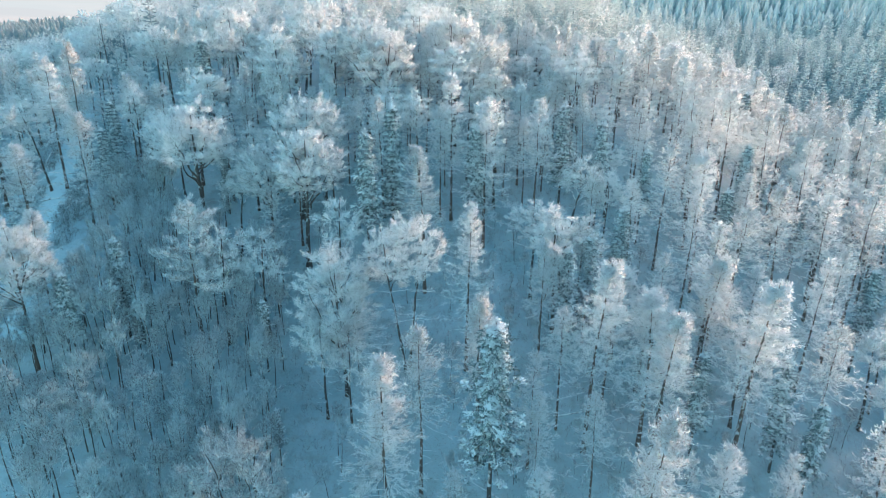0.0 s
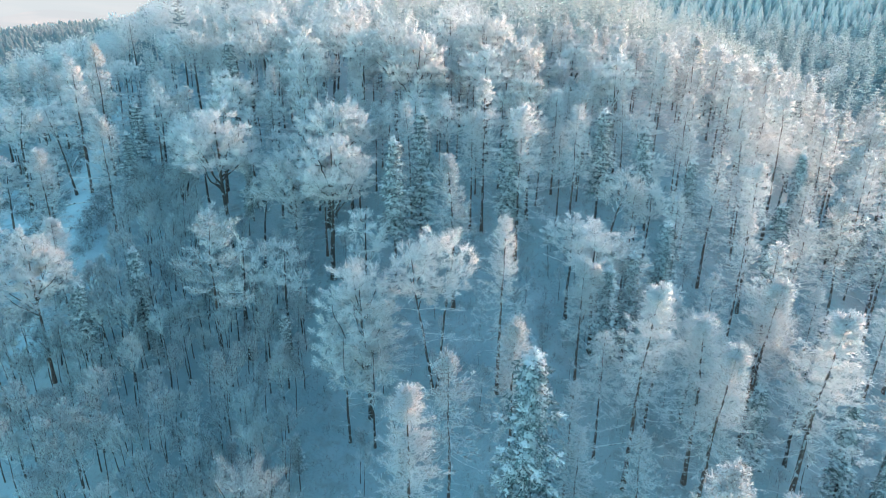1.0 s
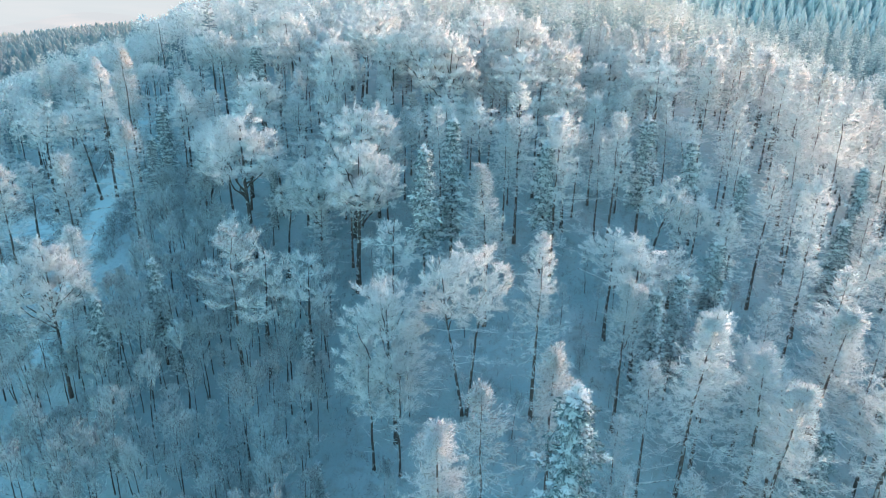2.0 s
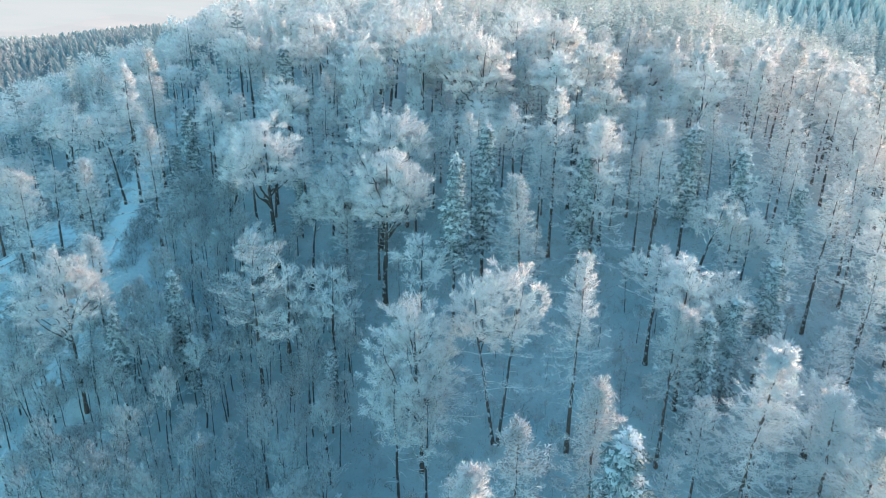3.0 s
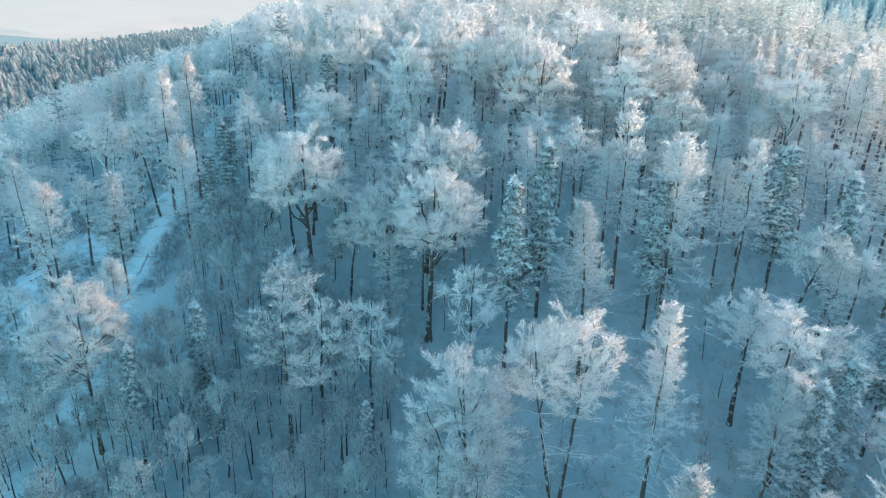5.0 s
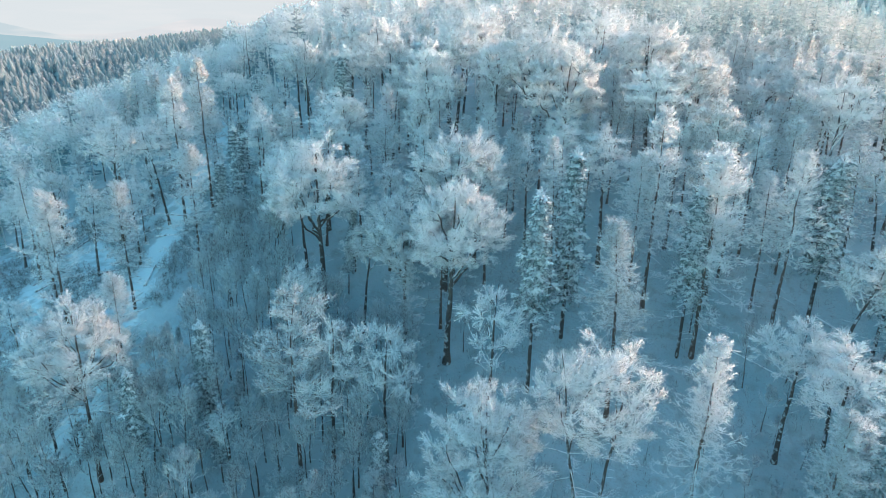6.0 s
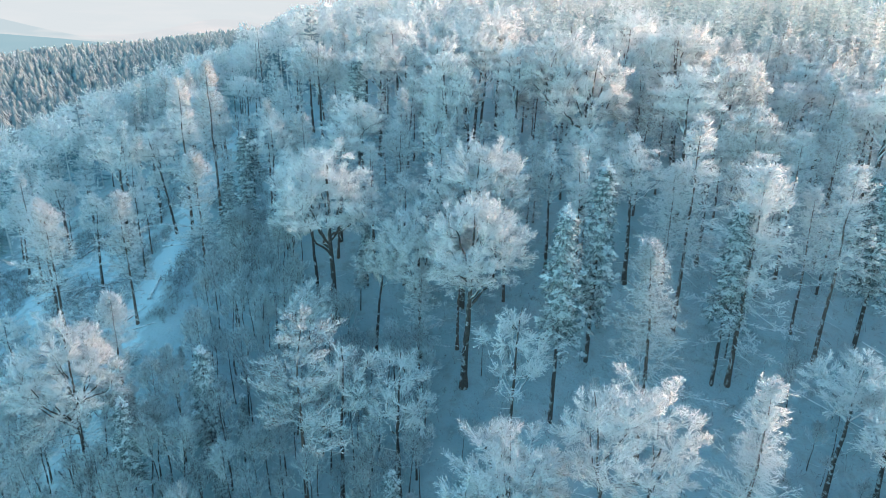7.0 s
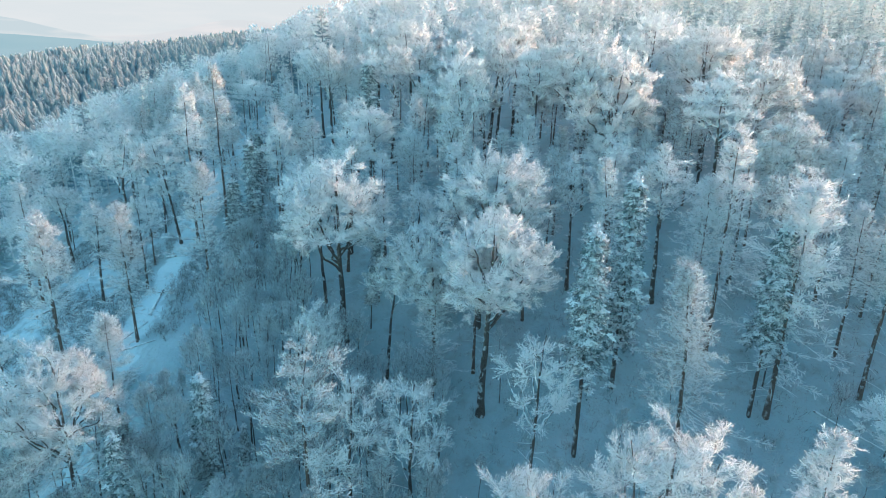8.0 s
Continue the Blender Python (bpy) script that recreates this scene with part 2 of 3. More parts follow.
def unit(rng, n):
    v = rng.normal(size=(n, 3))
    return v / np.linalg.norm(v, axis=1)[:, None]


# ---- trees ----
def groups_of(points, k, rng):
    """Splits points into k neighbourhoods."""
    seeds = [points[int(rng.integers(len(points)))]]
    while len(seeds) < min(k, len(points)):
        far = np.min([np.sum((points - s) ** 2, axis=1) for s in seeds], axis=0)
        seeds.append(points[int(np.argmax(far * rng.uniform(0.6, 1.0, len(far))))])
    own = np.argmin([np.sum((points - s) ** 2, axis=1) for s in seeds], axis=0)
    return [points[own == g] for g in range(len(seeds)) if np.any(own == g)]


def fans(crown, a, b, per, sides, twig, width, rng, upward=0.25):
    """Rimed branchlets that fan out to both sides of the branch from a to b and turn up at their tips."""
    way = (b - a) / (np.linalg.norm(b - a) + 1e-6)
    across = np.cross(way, rng.normal(0, 0.35, 3) + [0, 0, 1.0])
    across /= np.linalg.norm(across) + 1e-6
    u = np.linspace(0.25, 1.0, per) + rng.normal(0, 0.05, per)
    side = np.where(np.arange(per) % 2, 1.0, -1.0) * rng.uniform(0.25, 1.0, per) * (1.15 - 0.75 * u)
    at = a + (b - a) * u[:, None] + rng.normal(0, 0.07, (per, 3))
    ways = way * 0.8 + across * side[:, None] + [0, 0, upward] + rng.normal(0, 0.2, (per, 3))
    crown.sprays(at, ways, rng.uniform(0.65, 1.2, per) * twig, sides, width, rng, 0.6, 0.6)


def beech_shapes(seed, h, crown_r, crown_from, clumps, per, sides, twig=1.2, width=0.08, trunks=1, thick=0.3, great=False, high=0.8, limbs_n=7, skirt=0):
    """A broadleaf tree: a trunk that parts into rising limbs, these into branches, each with fans of rimed twigs; a domed crown, open beneath."""
    rng = np.random.default_rng(seed)
    trunk, limbs, crown = Shape(), Shape(), Shape()
    arms = []
    lines = []
    for k in range(trunks):
        off = np.array([(k - (trunks - 1) / 2) * 0.6, 0, 0])
        top = np.array([rng.normal(0, 0.03) * h + (k - (trunks - 1) / 2) * 0.2 * h, rng.normal(0, 0.03) * h, h * (0.88 - 0.05 * k)])
        s = np.linspace(0, 1, 12)
        line = off + (top - off) * s[:, None]
        line[:, :2] += np.cumsum(rng.normal(0, 0.012 * h, (12, 2)), axis=0) * s[:, None] * 0.6
        rad = thick * (1 - s) ** 0.8 + 0.03
        rad[0] *= 1.35
        trunk.tube(line, rad, 8)
        lines.append(line)
    for z in np.linspace(h * 0.15, h * crown_from * 0.95, 9):  # dead boughs on the bare stem
        ang, ln = rng.random() * 6.28, rng.uniform(0.7, 2.8)
        o = np.array([np.interp(z, lines[-1][:, 2], lines[-1][:, j]) for j in range(3)])
        limbs.tube(bend(o, o + [math.cos(ang) * ln, math.sin(ang) * ln, 0.15 * ln], rng.normal(0, 0.1, 3), 4), [0.045, 0.04, 0.03, 0.012], 3)
    zlow, zr = h * crown_from, h * (1 - crown_from)
    d = unit(rng, clumps)
    up = rng.random(clumps) < high
    d[:, 2] = np.where(up, np.abs(d[:, 2]), -0.3 * np.abs(d[:, 2]))
    heads = unit(rng, 8) * [1, 1, 0.7]  # the crown swells round a few heads
    lump = 0.66 + 0.38 * np.clip(np.max(d @ heads.T, axis=1), 0, 1) ** 2 + rng.normal(0, 0.06, clumps)
    tips = d * np.array([crown_r, crown_r, zr * 0.72]) * (rng.uniform(0.2, 1.0, clumps) ** 0.38 * lump)[:, None]
    axis = np.mean([line[-3, :2] for line in lines], axis=0)
    tips = tips + [axis[0], axis[1], zlow + zr * 0.28]
    tips[:, 2] += 0.55 * (np.round(tips[:, 2] / 1.9) * 1.9 - tips[:, 2])  # boughs spread in level plates
    tips[:, 2] = np.minimum(tips[:, 2], h)
    for i in range(skirt):  # long thin boughs below the crown
        z = h * rng.uniform(0.28, crown_from + 0.12)
        o = np.array([np.interp(z, lines[0][:, 2], lines[0][:, 0]), np.interp(z, lines[0][:, 2], lines[0][:, 1]), z])
        ang, ln = i * 2.4 + rng.normal(0, 0.3), crown_r * rng.uniform(0.6, 1.05)
        e = o + np.array([math.cos(ang) * ln, math.sin(ang) * ln, ln * rng.uniform(-0.1, 0.3)])
        bough = bend(o, e, (0, 0, 0.05 * ln), 5)
        limbs.tube(bough, np.linspace(0.07, 0.02, 5), 3)
        fans(crown, bough[1], bough[4], per, sides, twig * 1.2, width * 0.8, rng, 0.1)
    for group in groups_of(tips, limbs_n, rng):
        mid = group.mean(axis=0)
        stem = min(lines, key=lambda ln: float(np.min(np.linalg.norm(ln[5:] - mid, axis=1))))
        z = min(max(mid[2] - np.hypot(*(mid[:2] - axis)) * rng.uniform(1.1, 1.9) - 0.08 * h, zlow * rng.uniform(0.82, 1.15)), h * 0.8)
        start = np.array([np.interp(z, stem[:, 2], stem[:, 0]), np.interp(z, stem[:, 2], stem[:, 1]), z])
        end = start + (mid - start) * 0.85
        gap = np.linalg.norm(end - start)
        line = bend(start, end, (*((mid - start)[:2] * 0.07), -0.01 * gap), 7)
        line[1:-1] += rng.normal(0, 0.022 * gap, (5, 3))
        shape = Shape() if great else limbs
        if great:
            arms.append(shape)
        shape.tube(line, np.linspace(thick * 0.45, thick * 0.12 + 0.02, 7), 5)
        for sub in groups_of(group, max(2, len(group) // 6), rng):
            goal = sub.mean(axis=0)
            near = line[2 + int(np.argmin(np.linalg.norm(line[2:] - goal, axis=1) + 1.5 * (line[2:, 2] > goal[2])))]
            joint = near + (goal - near) * 0.7
            span = np.linalg.norm(joint - near)
            branch = bend(near, joint, rng.normal(0, 0.05 * span, 3) + [0, 0, -0.02 * span], 4)
            limbs.tube(branch, np.linspace(thick * 0.2, 0.035, 4), 4)
            fans(crown, branch[1], branch[3], per // 2 + 1, sides, twig, width, rng)
            for p in sub:
                a0 = branch[int(rng.integers(1, 4))]
                twigline = bend(a0, p, rng.normal(0, 0.12, 3) + [0, 0, -0.1], 3)
                limbs.tube(twigline, [0.05, 0.04, 0.02], 3)
                fans(crown, twigline[1], twigline[2], per, sides, twig, width, rng)
    return (trunk, limbs, crown, *arms) if great else (trunk, limbs, crown)


def larch_shapes(seed, h, reach, start, branches, per, sides, twig=0.9, width=0.08, thick=0.24, ragged=0.0, fork=False, taper=1.05):
    """A larch: a straight stem, tiers of level boughs that thin out to a narrow top, rime in tufts along them."""
    rng = np.random.default_rng(seed)
    trunk, limbs, crown = Shape(), Shape(), Shape()
    s = np.linspace(0, 1, 12)
    line = np.stack([np.cumsum(rng.normal(0, 0.005 * h, 12)) * s, np.cumsum(rng.normal(0, 0.005 * h, 12)) * s, s * h], 1)
    if ragged > 1:
        line[:, 0] -= 2.0 * np.clip(s - 0.72, 0, 1) ** 1.5 * h / 5  # the top leans
    rad = thick * (1 - s) + 0.03
    rad[0] *= 1.3
    trunk.tube(line, rad, 7)
    stems = [(line, 1.0)]
    if fork:  # a second leader that leaves the stem in a bow
        i = 6
        k = np.linspace(0, 1, 8)[:, None]
        second = line[i] + np.array([2.2, 0.6, 0]) * np.sin(k * 1.57) + np.array([0, 0, 1]) * (h * 0.93 - line[i, 2]) * k ** 1.2
        trunk.tube(second, np.linspace(rad[i] * 0.8, 0.03, 8), 6)
        stems.append((second, 0.55))
    for stem, share in stems:
        z0, z1 = (start * h, stem[-1, 2]) if share == 1.0 else (stem[2, 2], stem[-1, 2])
        heights = z0 + (z1 - z0) * np.sort(rng.random(int(branches * share))) ** 0.75
        for i, z in enumerate(heights):
            a = i * 2.4 + rng.normal(0, 0.4)
            o = np.array([np.interp(z, stem[:, 2], stem[:, 0]), np.interp(z, stem[:, 2], stem[:, 1]), z])
            t = (z - z0) / (z1 - z0)
            lobe = 1 + 0.22 * math.sin(2 * a + 0.9 * z + seed) + 0.2 * math.sin(2.6 * z + seed)
            ln = reach * share ** 0.5 * (1 - t) ** taper * lobe * rng.uniform(0.65, 1.2) + 0.4
            if ragged > 1:
                ln = reach * (0.3 + 0.7 * (1 - t)) * rng.uniform(0.5, 1.1)
            if rng.random() < 0.1 + 0.3 * ragged:
                ln *= rng.uniform(1.2, 1.5 + 0.4 * ragged)
            rise = 0.55 * t - 0.2 + rng.normal(0, 0.12 + 0.16 * ragged) + 0.3 * ragged
            end = o + np.array([math.cos(a) * ln, math.sin(a) * ln, ln * rise])
            bl = bend(o, end, (0, 0, -0.1 * ln), 4)
            limbs.tube(bl, np.linspace(0.05, 0.015, 4), 3)
            if ragged > 1:  # long boughs that fork and turn up
                for q in range(int(4 + 1.3 * ln)):
                    f = bl[1] + (bl[3] - bl[1]) * rng.random()
                    turn = a + rng.choice((-1, 1)) * rng.uniform(0.35, 0.9)
                    g = f + np.array([math.cos(turn), math.sin(turn), rng.uniform(0.1, 0.7)]) * ln * rng.uniform(0.25, 0.5)
                    limbs.tube([f, g], [0.035, 0.015], 3)
                    fans(crown, f, g, 5, sides, twig * 0.9, width, rng, 0.45)
            k = max(3, int(per * (0.35 + 0.65 * ln / reach) * (0.45 + 0.5 * t)))
            u = rng.random(k) ** (0.62 + 0.3 * t)
            at = np.stack([np.interp(u, np.linspace(0, 1, 4), bl[:, j]) for j in range(3)], 1) + rng.normal(0, 0.08, (k, 3))
            way = np.array([math.cos(a), math.sin(a), rise]) * 0.8 + rng.normal(0, 0.36, (k, 3)) + [0, 0, 0.12 + 0.22 * t]
            crown.sprays(at, way, rng.uniform(0.5, 1.15, k) * twig, sides, width, rng, 0.2)
        k = per * 2
        crown.sprays(stem[-1] - rng.random((k, 1)) * [[0, 0, 1.8]], rng.normal(0, 0.45, (k, 3)) + [0, 0, 0.7], 0.7 * twig, sides, width, rng)
    for z in np.linspace(h * 0.1, h * (start + 0.05), 17):  # dead lower boughs
        a, ln = rng.random() * 6.28, rng.uniform(0.8, 3.2)
        o = np.array([np.interp(z, line[:, 2], line[:, 0]), np.interp(z, line[:, 2], line[:, 1]), z])
        limbs.tube(bend(o, o + [math.cos(a) * ln, math.sin(a) * ln, -0.2 * ln], (0, 0, 0.06 * ln), 4), [0.045, 0.035, 0.028, 0.012], 3)
    return trunk, limbs, crown


def spruce_shapes(seed, h, reach, start, branches, per, sides, width=0.15):
    """A spruce: whorls of drooping boughs to a pointed top; dark needles hang below each bough, pads of rime lie on it."""
    rng = np.random.default_rng(seed)
    trunk, limbs, crown = Shape(), Shape(), Shape()
    s = np.linspace(0, 1, 9)
    trunk.tube(np.stack([0 * s, 0 * s, s * h], 1), 0.24 * (1 - s) + 0.03, 7)
    whorls = branches // 6
    for i in range(branches):
        q = start + (0.985 - start) * min(max(i // 6 + rng.uniform(-0.2, 0.2), 0.0) / whorls, 1.0) ** 0.92
        a = i * 1.047 + (i // 6) * 0.5 + rng.normal(0, 0.22)
        t = (q - start) / (1 - start)
        ln = (reach * (1 - t) ** 0.6 + 0.2) * rng.uniform(0.5, 1.2) * (1 + 0.15 * math.sin(2 * a + seed))
        o = np.array([0, 0, q * h])
        end = o + np.array([math.cos(a) * ln, math.sin(a) * ln, -0.36 * ln + 0.5 * t])
        bl = bend(o, end, (0, 0, 0.13 * ln), 5)
        limbs.tube(bl, np.linspace(0.05, 0.015, 5), 3)
        k = max(2, int(per * (0.3 + 0.7 * ln / reach)))
        out = np.array([math.cos(a), math.sin(a), -0.3])
        for rime, drop, lift, share in ((0.15, -0.5, -0.15, 0.25), (0.95, 0.05, 0.14, 0.95)):
            pads = max(1, int(ln / 0.9)) if rime > 0.5 else 3
            m = max(2, int(k * share / pads))
            for u in np.linspace(0.35, 0.95, pads) + rng.normal(0, 0.06, pads):  # tufts along the bough
                hub = np.array([np.interp(u, np.linspace(0, 1, 5), bl[:, j]) for j in range(3)]) + rng.normal(0, 0.16, 3) * [1, 1, 0.4] + [0, 0, lift]
                way = out * 0.7 + rng.normal(0, 0.7, (m, 3)) * [1, 1, 0.35] + [0, 0, drop]
                crown.sprays(hub + rng.normal(0, 0.13, (m, 3)) * [1, 1, 0.4], way, rng.uniform(0.5, 0.9, m), sides, width, rng, 0.85, 0.9, rime)
    k = per * 3
    crown.sprays(np.array([[0, 0, h]]) - rng.random((k, 1)) * [[0, 0, 2.0]], rng.normal(0, 0.5, (k, 3)) + [0, 0, 0.5], 0.6, sides, width * 0.7, rng, rime=0.7)
    return trunk, limbs, crown


def young_shapes(seed, h, per, sides, width=0.06, thick=0.085):
    """A thin young broadleaf: a long bare stem that parts into a narrow broom of steep branches with rimed tips."""
    rng = np.random.default_rng(seed)
    trunk, limbs, crown = Shape(), Shape(), Shape()
    s = np.linspace(0, 1, 9)
    lean = rng.normal(0, 0.05, 2) * h
    line = np.stack([lean[0] * s ** 1.5, lean[1] * s ** 1.5, s * h], 1)
    line[:, :2] += np.cumsum(rng.normal(0, 0.07, (9, 2)), axis=0)
    trunk.tube(line, thick * (1 - s) + 0.015, 5)
    turn = rng.random() * 6.28
    for i in range(15):
        q = 0.56 + 0.4 * (i + rng.random()) / 15
        o = np.array([np.interp(q, s, line[:, j]) for j in range(3)])
        a = turn + i * 2.4 + rng.normal(0, 0.3)
        ln = ((1 - q) * h * 0.5 + 0.7) * rng.uniform(0.7, 1.2)
        tilt = rng.uniform(0.3, 0.62)
        end = o + np.array([math.cos(a) * ln * tilt, math.sin(a) * ln * tilt, ln * 0.85])
        bl = bend(o, end, (math.cos(a) * 0.1 * ln, math.sin(a) * 0.1 * ln, -0.08 * ln), 4)
        limbs.tube(bl, np.linspace(0.035, 0.014, 4), 3)
        fans(crown, bl[1], bl[3], per, sides, 0.85, width, rng, 0.5)
        for _ in range(2):
            f = bl[int(rng.integers(1, 3))]
            g = f + (end - o) * rng.uniform(0.35, 0.55) + rng.normal(0, 0.22 * ln, 3) * [1, 1, 0.4]
            limbs.tube([f, g], [0.022, 0.01], 3)
            fans(crown, f, g, per - 2, sides, 0.7, width, rng, 0.5)
    return trunk, limbs, crown


def tree(name, shapes, mats, label, category, group):
    """An upright prototype at the origin: an empty with a trunk, the great limbs and the crown of boughs and twigs under it."""
    root = new(name)
    root.empty_display_size = 0.5
    trunk, boughs, twigs, *great = shapes
    ob = new("trunk", trunk.mesh("trunk", mats[0]))
    ob.parent = root
    for shape in great:
        ob = new("limb", shape.mesh("limb", M_ARM))
        ob.parent = root
    n = sum(len(f) for f in boughs.f)
    nv = sum(len(v) for v in boughs.v)
    tv, tf = twigs.arrays()
    tf, out = facing(tv, tf, outward(np.repeat(tv.reshape(-1, 3, 3).mean(axis=1), 3, axis=0)))
    boughs.add(tv, tf)
    me = boughs.mesh("crown", mats[1])
    give(me, "rime", np.concatenate([np.full(nv, 0.5), *twigs.r]))
    me.materials.append(mats[2])
    index = np.ones(len(me.polygons), np.int32)
    index[:n] = 0
    me.polygons.foreach_set("material_index", index)
    soften(me, out, nv)
    ob = new("crown", me)
    ob.parent = root
    v = np.concatenate(boughs.v)
    high = v[v[:, 2] > np.quantile(v[:, 2], 0.97)]
    root["tip"] = (float(high[:, 0].mean()), float(high[:, 1].mean()), float(np.quantile(v[:, 2], 0.999)))
    return tagged(root, label, category, group)


BEECH_MATS, LARCH_MATS = (M_BARK, M_LIMB, M_BEECH), (M_LARCH_BARK, M_LIMB, M_LARCH)
SPRUCE_MATS, YOUNG_MATS = (M_BARK, M_BARK, M_SPRUCE), (M_BARK, M_LIMB, M_YOUNG)
BROADLEAF, LARCHES = "broadleaf trees on the hill", "larches on the slope"
WOODS = {
    "beech": [(26, tree("beech_tree", beech_shapes(10 + i, 26, 5.0 + 0.4 * i, 0.54 + 0.02 * i, 100, 10, 7, 1.1, 0.115, thick=0.34), BEECH_MATS,
                        "tall broadleaf tree with white rime on its domed crown", "tree", BROADLEAF)) for i in range(5)],
    "light_beech": [(25, tree("beech_tree", beech_shapes(20 + i, 25, 5.2 + 0.4 * i, 0.56 + 0.015 * i, 104, 11, 7, 1.15, 0.13, thick=0.36), BEECH_MATS,
                              "tall broadleaf tree with white rime on its domed crown", "tree", BROADLEAF)) for i in range(5)],
    "feathery": [(29, tree("birch_tree", beech_shapes(25, 29, 6.4, 0.28, 240, 13, 9, 1.1, 0.085, thick=0.26, great=True, high=0.7, limbs_n=14, skirt=34), BEECH_MATS,
                           "tall feathery broadleaf tree rimed white from top to foot", "tree", BROADLEAF))],
    "big_beech": [(28, tree("beech_tree", beech_shapes(30 + i, 28, 8.0, 0.47, 240, 12, 9, 1.05, 0.1, thick=0.42, great=True, limbs_n=9), BEECH_MATS,
                            "old broadleaf tree, wide white frosted crown, dark trunk", "tree", BROADLEAF)) for i in range(3)],
    "birch": [(28, tree("birch_tree", beech_shapes(40 + i, 28, 7.4, 0.5, 180, 12, 10, 1.0, 0.075, trunks=2, thick=0.22, great=True, skirt=10), BEECH_MATS,
                        "twin-stemmed broadleaf tree with a frosted crown on bare snow", "tree", BROADLEAF)) for i in range(2)],
    "thin_birch": [(28, tree("birch_tree", beech_shapes(43, 28, 7.6, 0.42, 130, 10, 8, 1.15, 0.075, trunks=2, thick=0.2, great=True, skirt=14), YOUNG_MATS,
                             "broad leafless tree with a thin grey coat of rime", "tree", BROADLEAF))],
    "round_larch": [(26, tree("larch_tree", beech_shapes(45 + i, 26, 6.9, 0.52, 220, 12, 9, 1.0, 0.08, thick=0.26, great=True, high=0.85, limbs_n=13, skirt=38), LARCH_MATS,
                              "old tree with a rounded, thickly rimed top over a bare stem", "tree", "old trees by the thicket")) for i in range(2)],
    "bare": [(26, tree("bare_tree", beech_shapes(48, 26, 3.2, 0.4, 26, 4, 6, 1.2, 0.08, thick=0.22), YOUNG_MATS,
                       "nearly bare dark tree that stands above the frosted crowns", "tree", BROADLEAF))],
    "larch": [(25, tree("larch_tree", larch_shapes(50 + i, 25, 4.2 + 0.25 * i, 0.32 + 0.045 * i, 104, 15, 7, 1.0, 0.125, taper=0.9), LARCH_MATS,
                        "slender larch with thick white rime on level boughs", "tree", LARCHES)) for i in range(5)],
    "light_larch": [(25, tree("larch_tree", larch_shapes(55 + i, 25, 4.1 + 0.25 * i, 0.28 + 0.05 * i, 104, 18, 5, 1.0, 0.17, taper=0.9), LARCH_MATS,
                              "slender larch with thick white rime on level boughs", "tree", LARCHES)) for i in range(4)],
    "big_larch": [(25, tree("larch_tree", larch_shapes(60 + i, 25, 4.7, 0.36, 135, 22, 9, 0.9, 0.085, 0.28, taper=0.92), LARCH_MATS,
                            "tall larch thickly covered in white rime, bare lower stem", "tree", LARCHES)) for i in range(4)],
    "bushy_larch": [(22, tree("larch_tree", larch_shapes(64 + i, 22, 4.2, 0.24, 120, 17, 8, 1.05, 0.105, 0.22, 0.15, taper=0.62), LARCH_MATS,
                              "bushy larch rimed white, standing in the snowy clearing", "tree", LARCHES)) for i in range(3)],
    "plume_larch": [(25, tree("larch_tree", larch_shapes(65, 25, 3.9, 0.34, 120, 19, 9, 0.85, 0.07, 0.26, 0.3), LARCH_MATS,
                              "tall larch with a plumed white top, bare lower stem", "tree", LARCHES))],
    "ragged_larch": [(25, tree("larch_tree", larch_shapes(66 + i, 25, 4.1, 0.42, 40, 7, 6, 0.85, 0.12, 0.26, 1.2), LARCH_MATS,
                               "old larch with ragged, upswept, thickly rimed boughs", "tree", LARCHES)) for i in range(2)],
    "forked_larch": [(25, tree("larch_tree", larch_shapes(69, 25, 3.0, 0.42, 110, 22, 10, 0.9, 0.075, 0.24, 0.4, True), LARCH_MATS,
                               "forked larch with two rimed tops on one stem", "tree", LARCHES))],
    "spruce": [(24, tree("spruce_tree", spruce_shapes(70 + i, 24, 2.35, (0.24, 0.42, 0.34)[i], 126, 14, 6, 0.19), SPRUCE_MATS,
                         "blue-green spruce with rime on its drooping boughs", "tree", "spruces among the broadleaf trees")) for i in range(3)],
    "sapling": [(16, tree("slender_tree", beech_shapes(87 + i, 16, 3.1, 0.4, 40, 8, 8, 0.95, 0.08, thick=0.15, limbs_n=6), (M_BARK, M_LIMB, M_BEECH),
                          "slender young tree rimed white, standing in the snow", "tree", "slender trees on the snow")) for i in range(3)],
    "young": [(13, tree("young_tree", young_shapes(80 + i, 13, 8, 5, 0.085, 0.105), YOUNG_MATS,
                        "thin young broadleaf tree, grey twigs lightly frosted", "tree", "young trees in the thicket")) for i in range(6)],
}
planted = []
turns = random.Random(5)


def pose_of(nominal, x, y, k, steady):
    shake = 0.0 if steady else 1.0
    w = k * turns.uniform(0.92, 1.08)
    turned = pose(0, 0, 0, -1.6 + turns.gauss(0, 1.0) * shake, turns.gauss(0, 1.0) * shake, 0) @ pose(0, 0, 0, 0, 0, turns.uniform(0, 360))
    return turned @ Matrix.Diagonal((w, w, k, 1))


def grow(kind, proto, x, y, m):
    planted.append((x, y, kind))
    fresh = copy_thing(proto, pose(0, 0, 0))
    fresh.matrix_basis = Matrix.Translation((x, y, ground_at(x, y) - 0.15)) @ m
    return fresh


def plant(kind, x, y, height):
    """Sets a tree of that kind and height on the ground."""
    nominal, proto = turns.choice(WOODS[kind])
    return grow(kind, proto, x, y, pose_of(nominal, x, y, height / nominal, False))


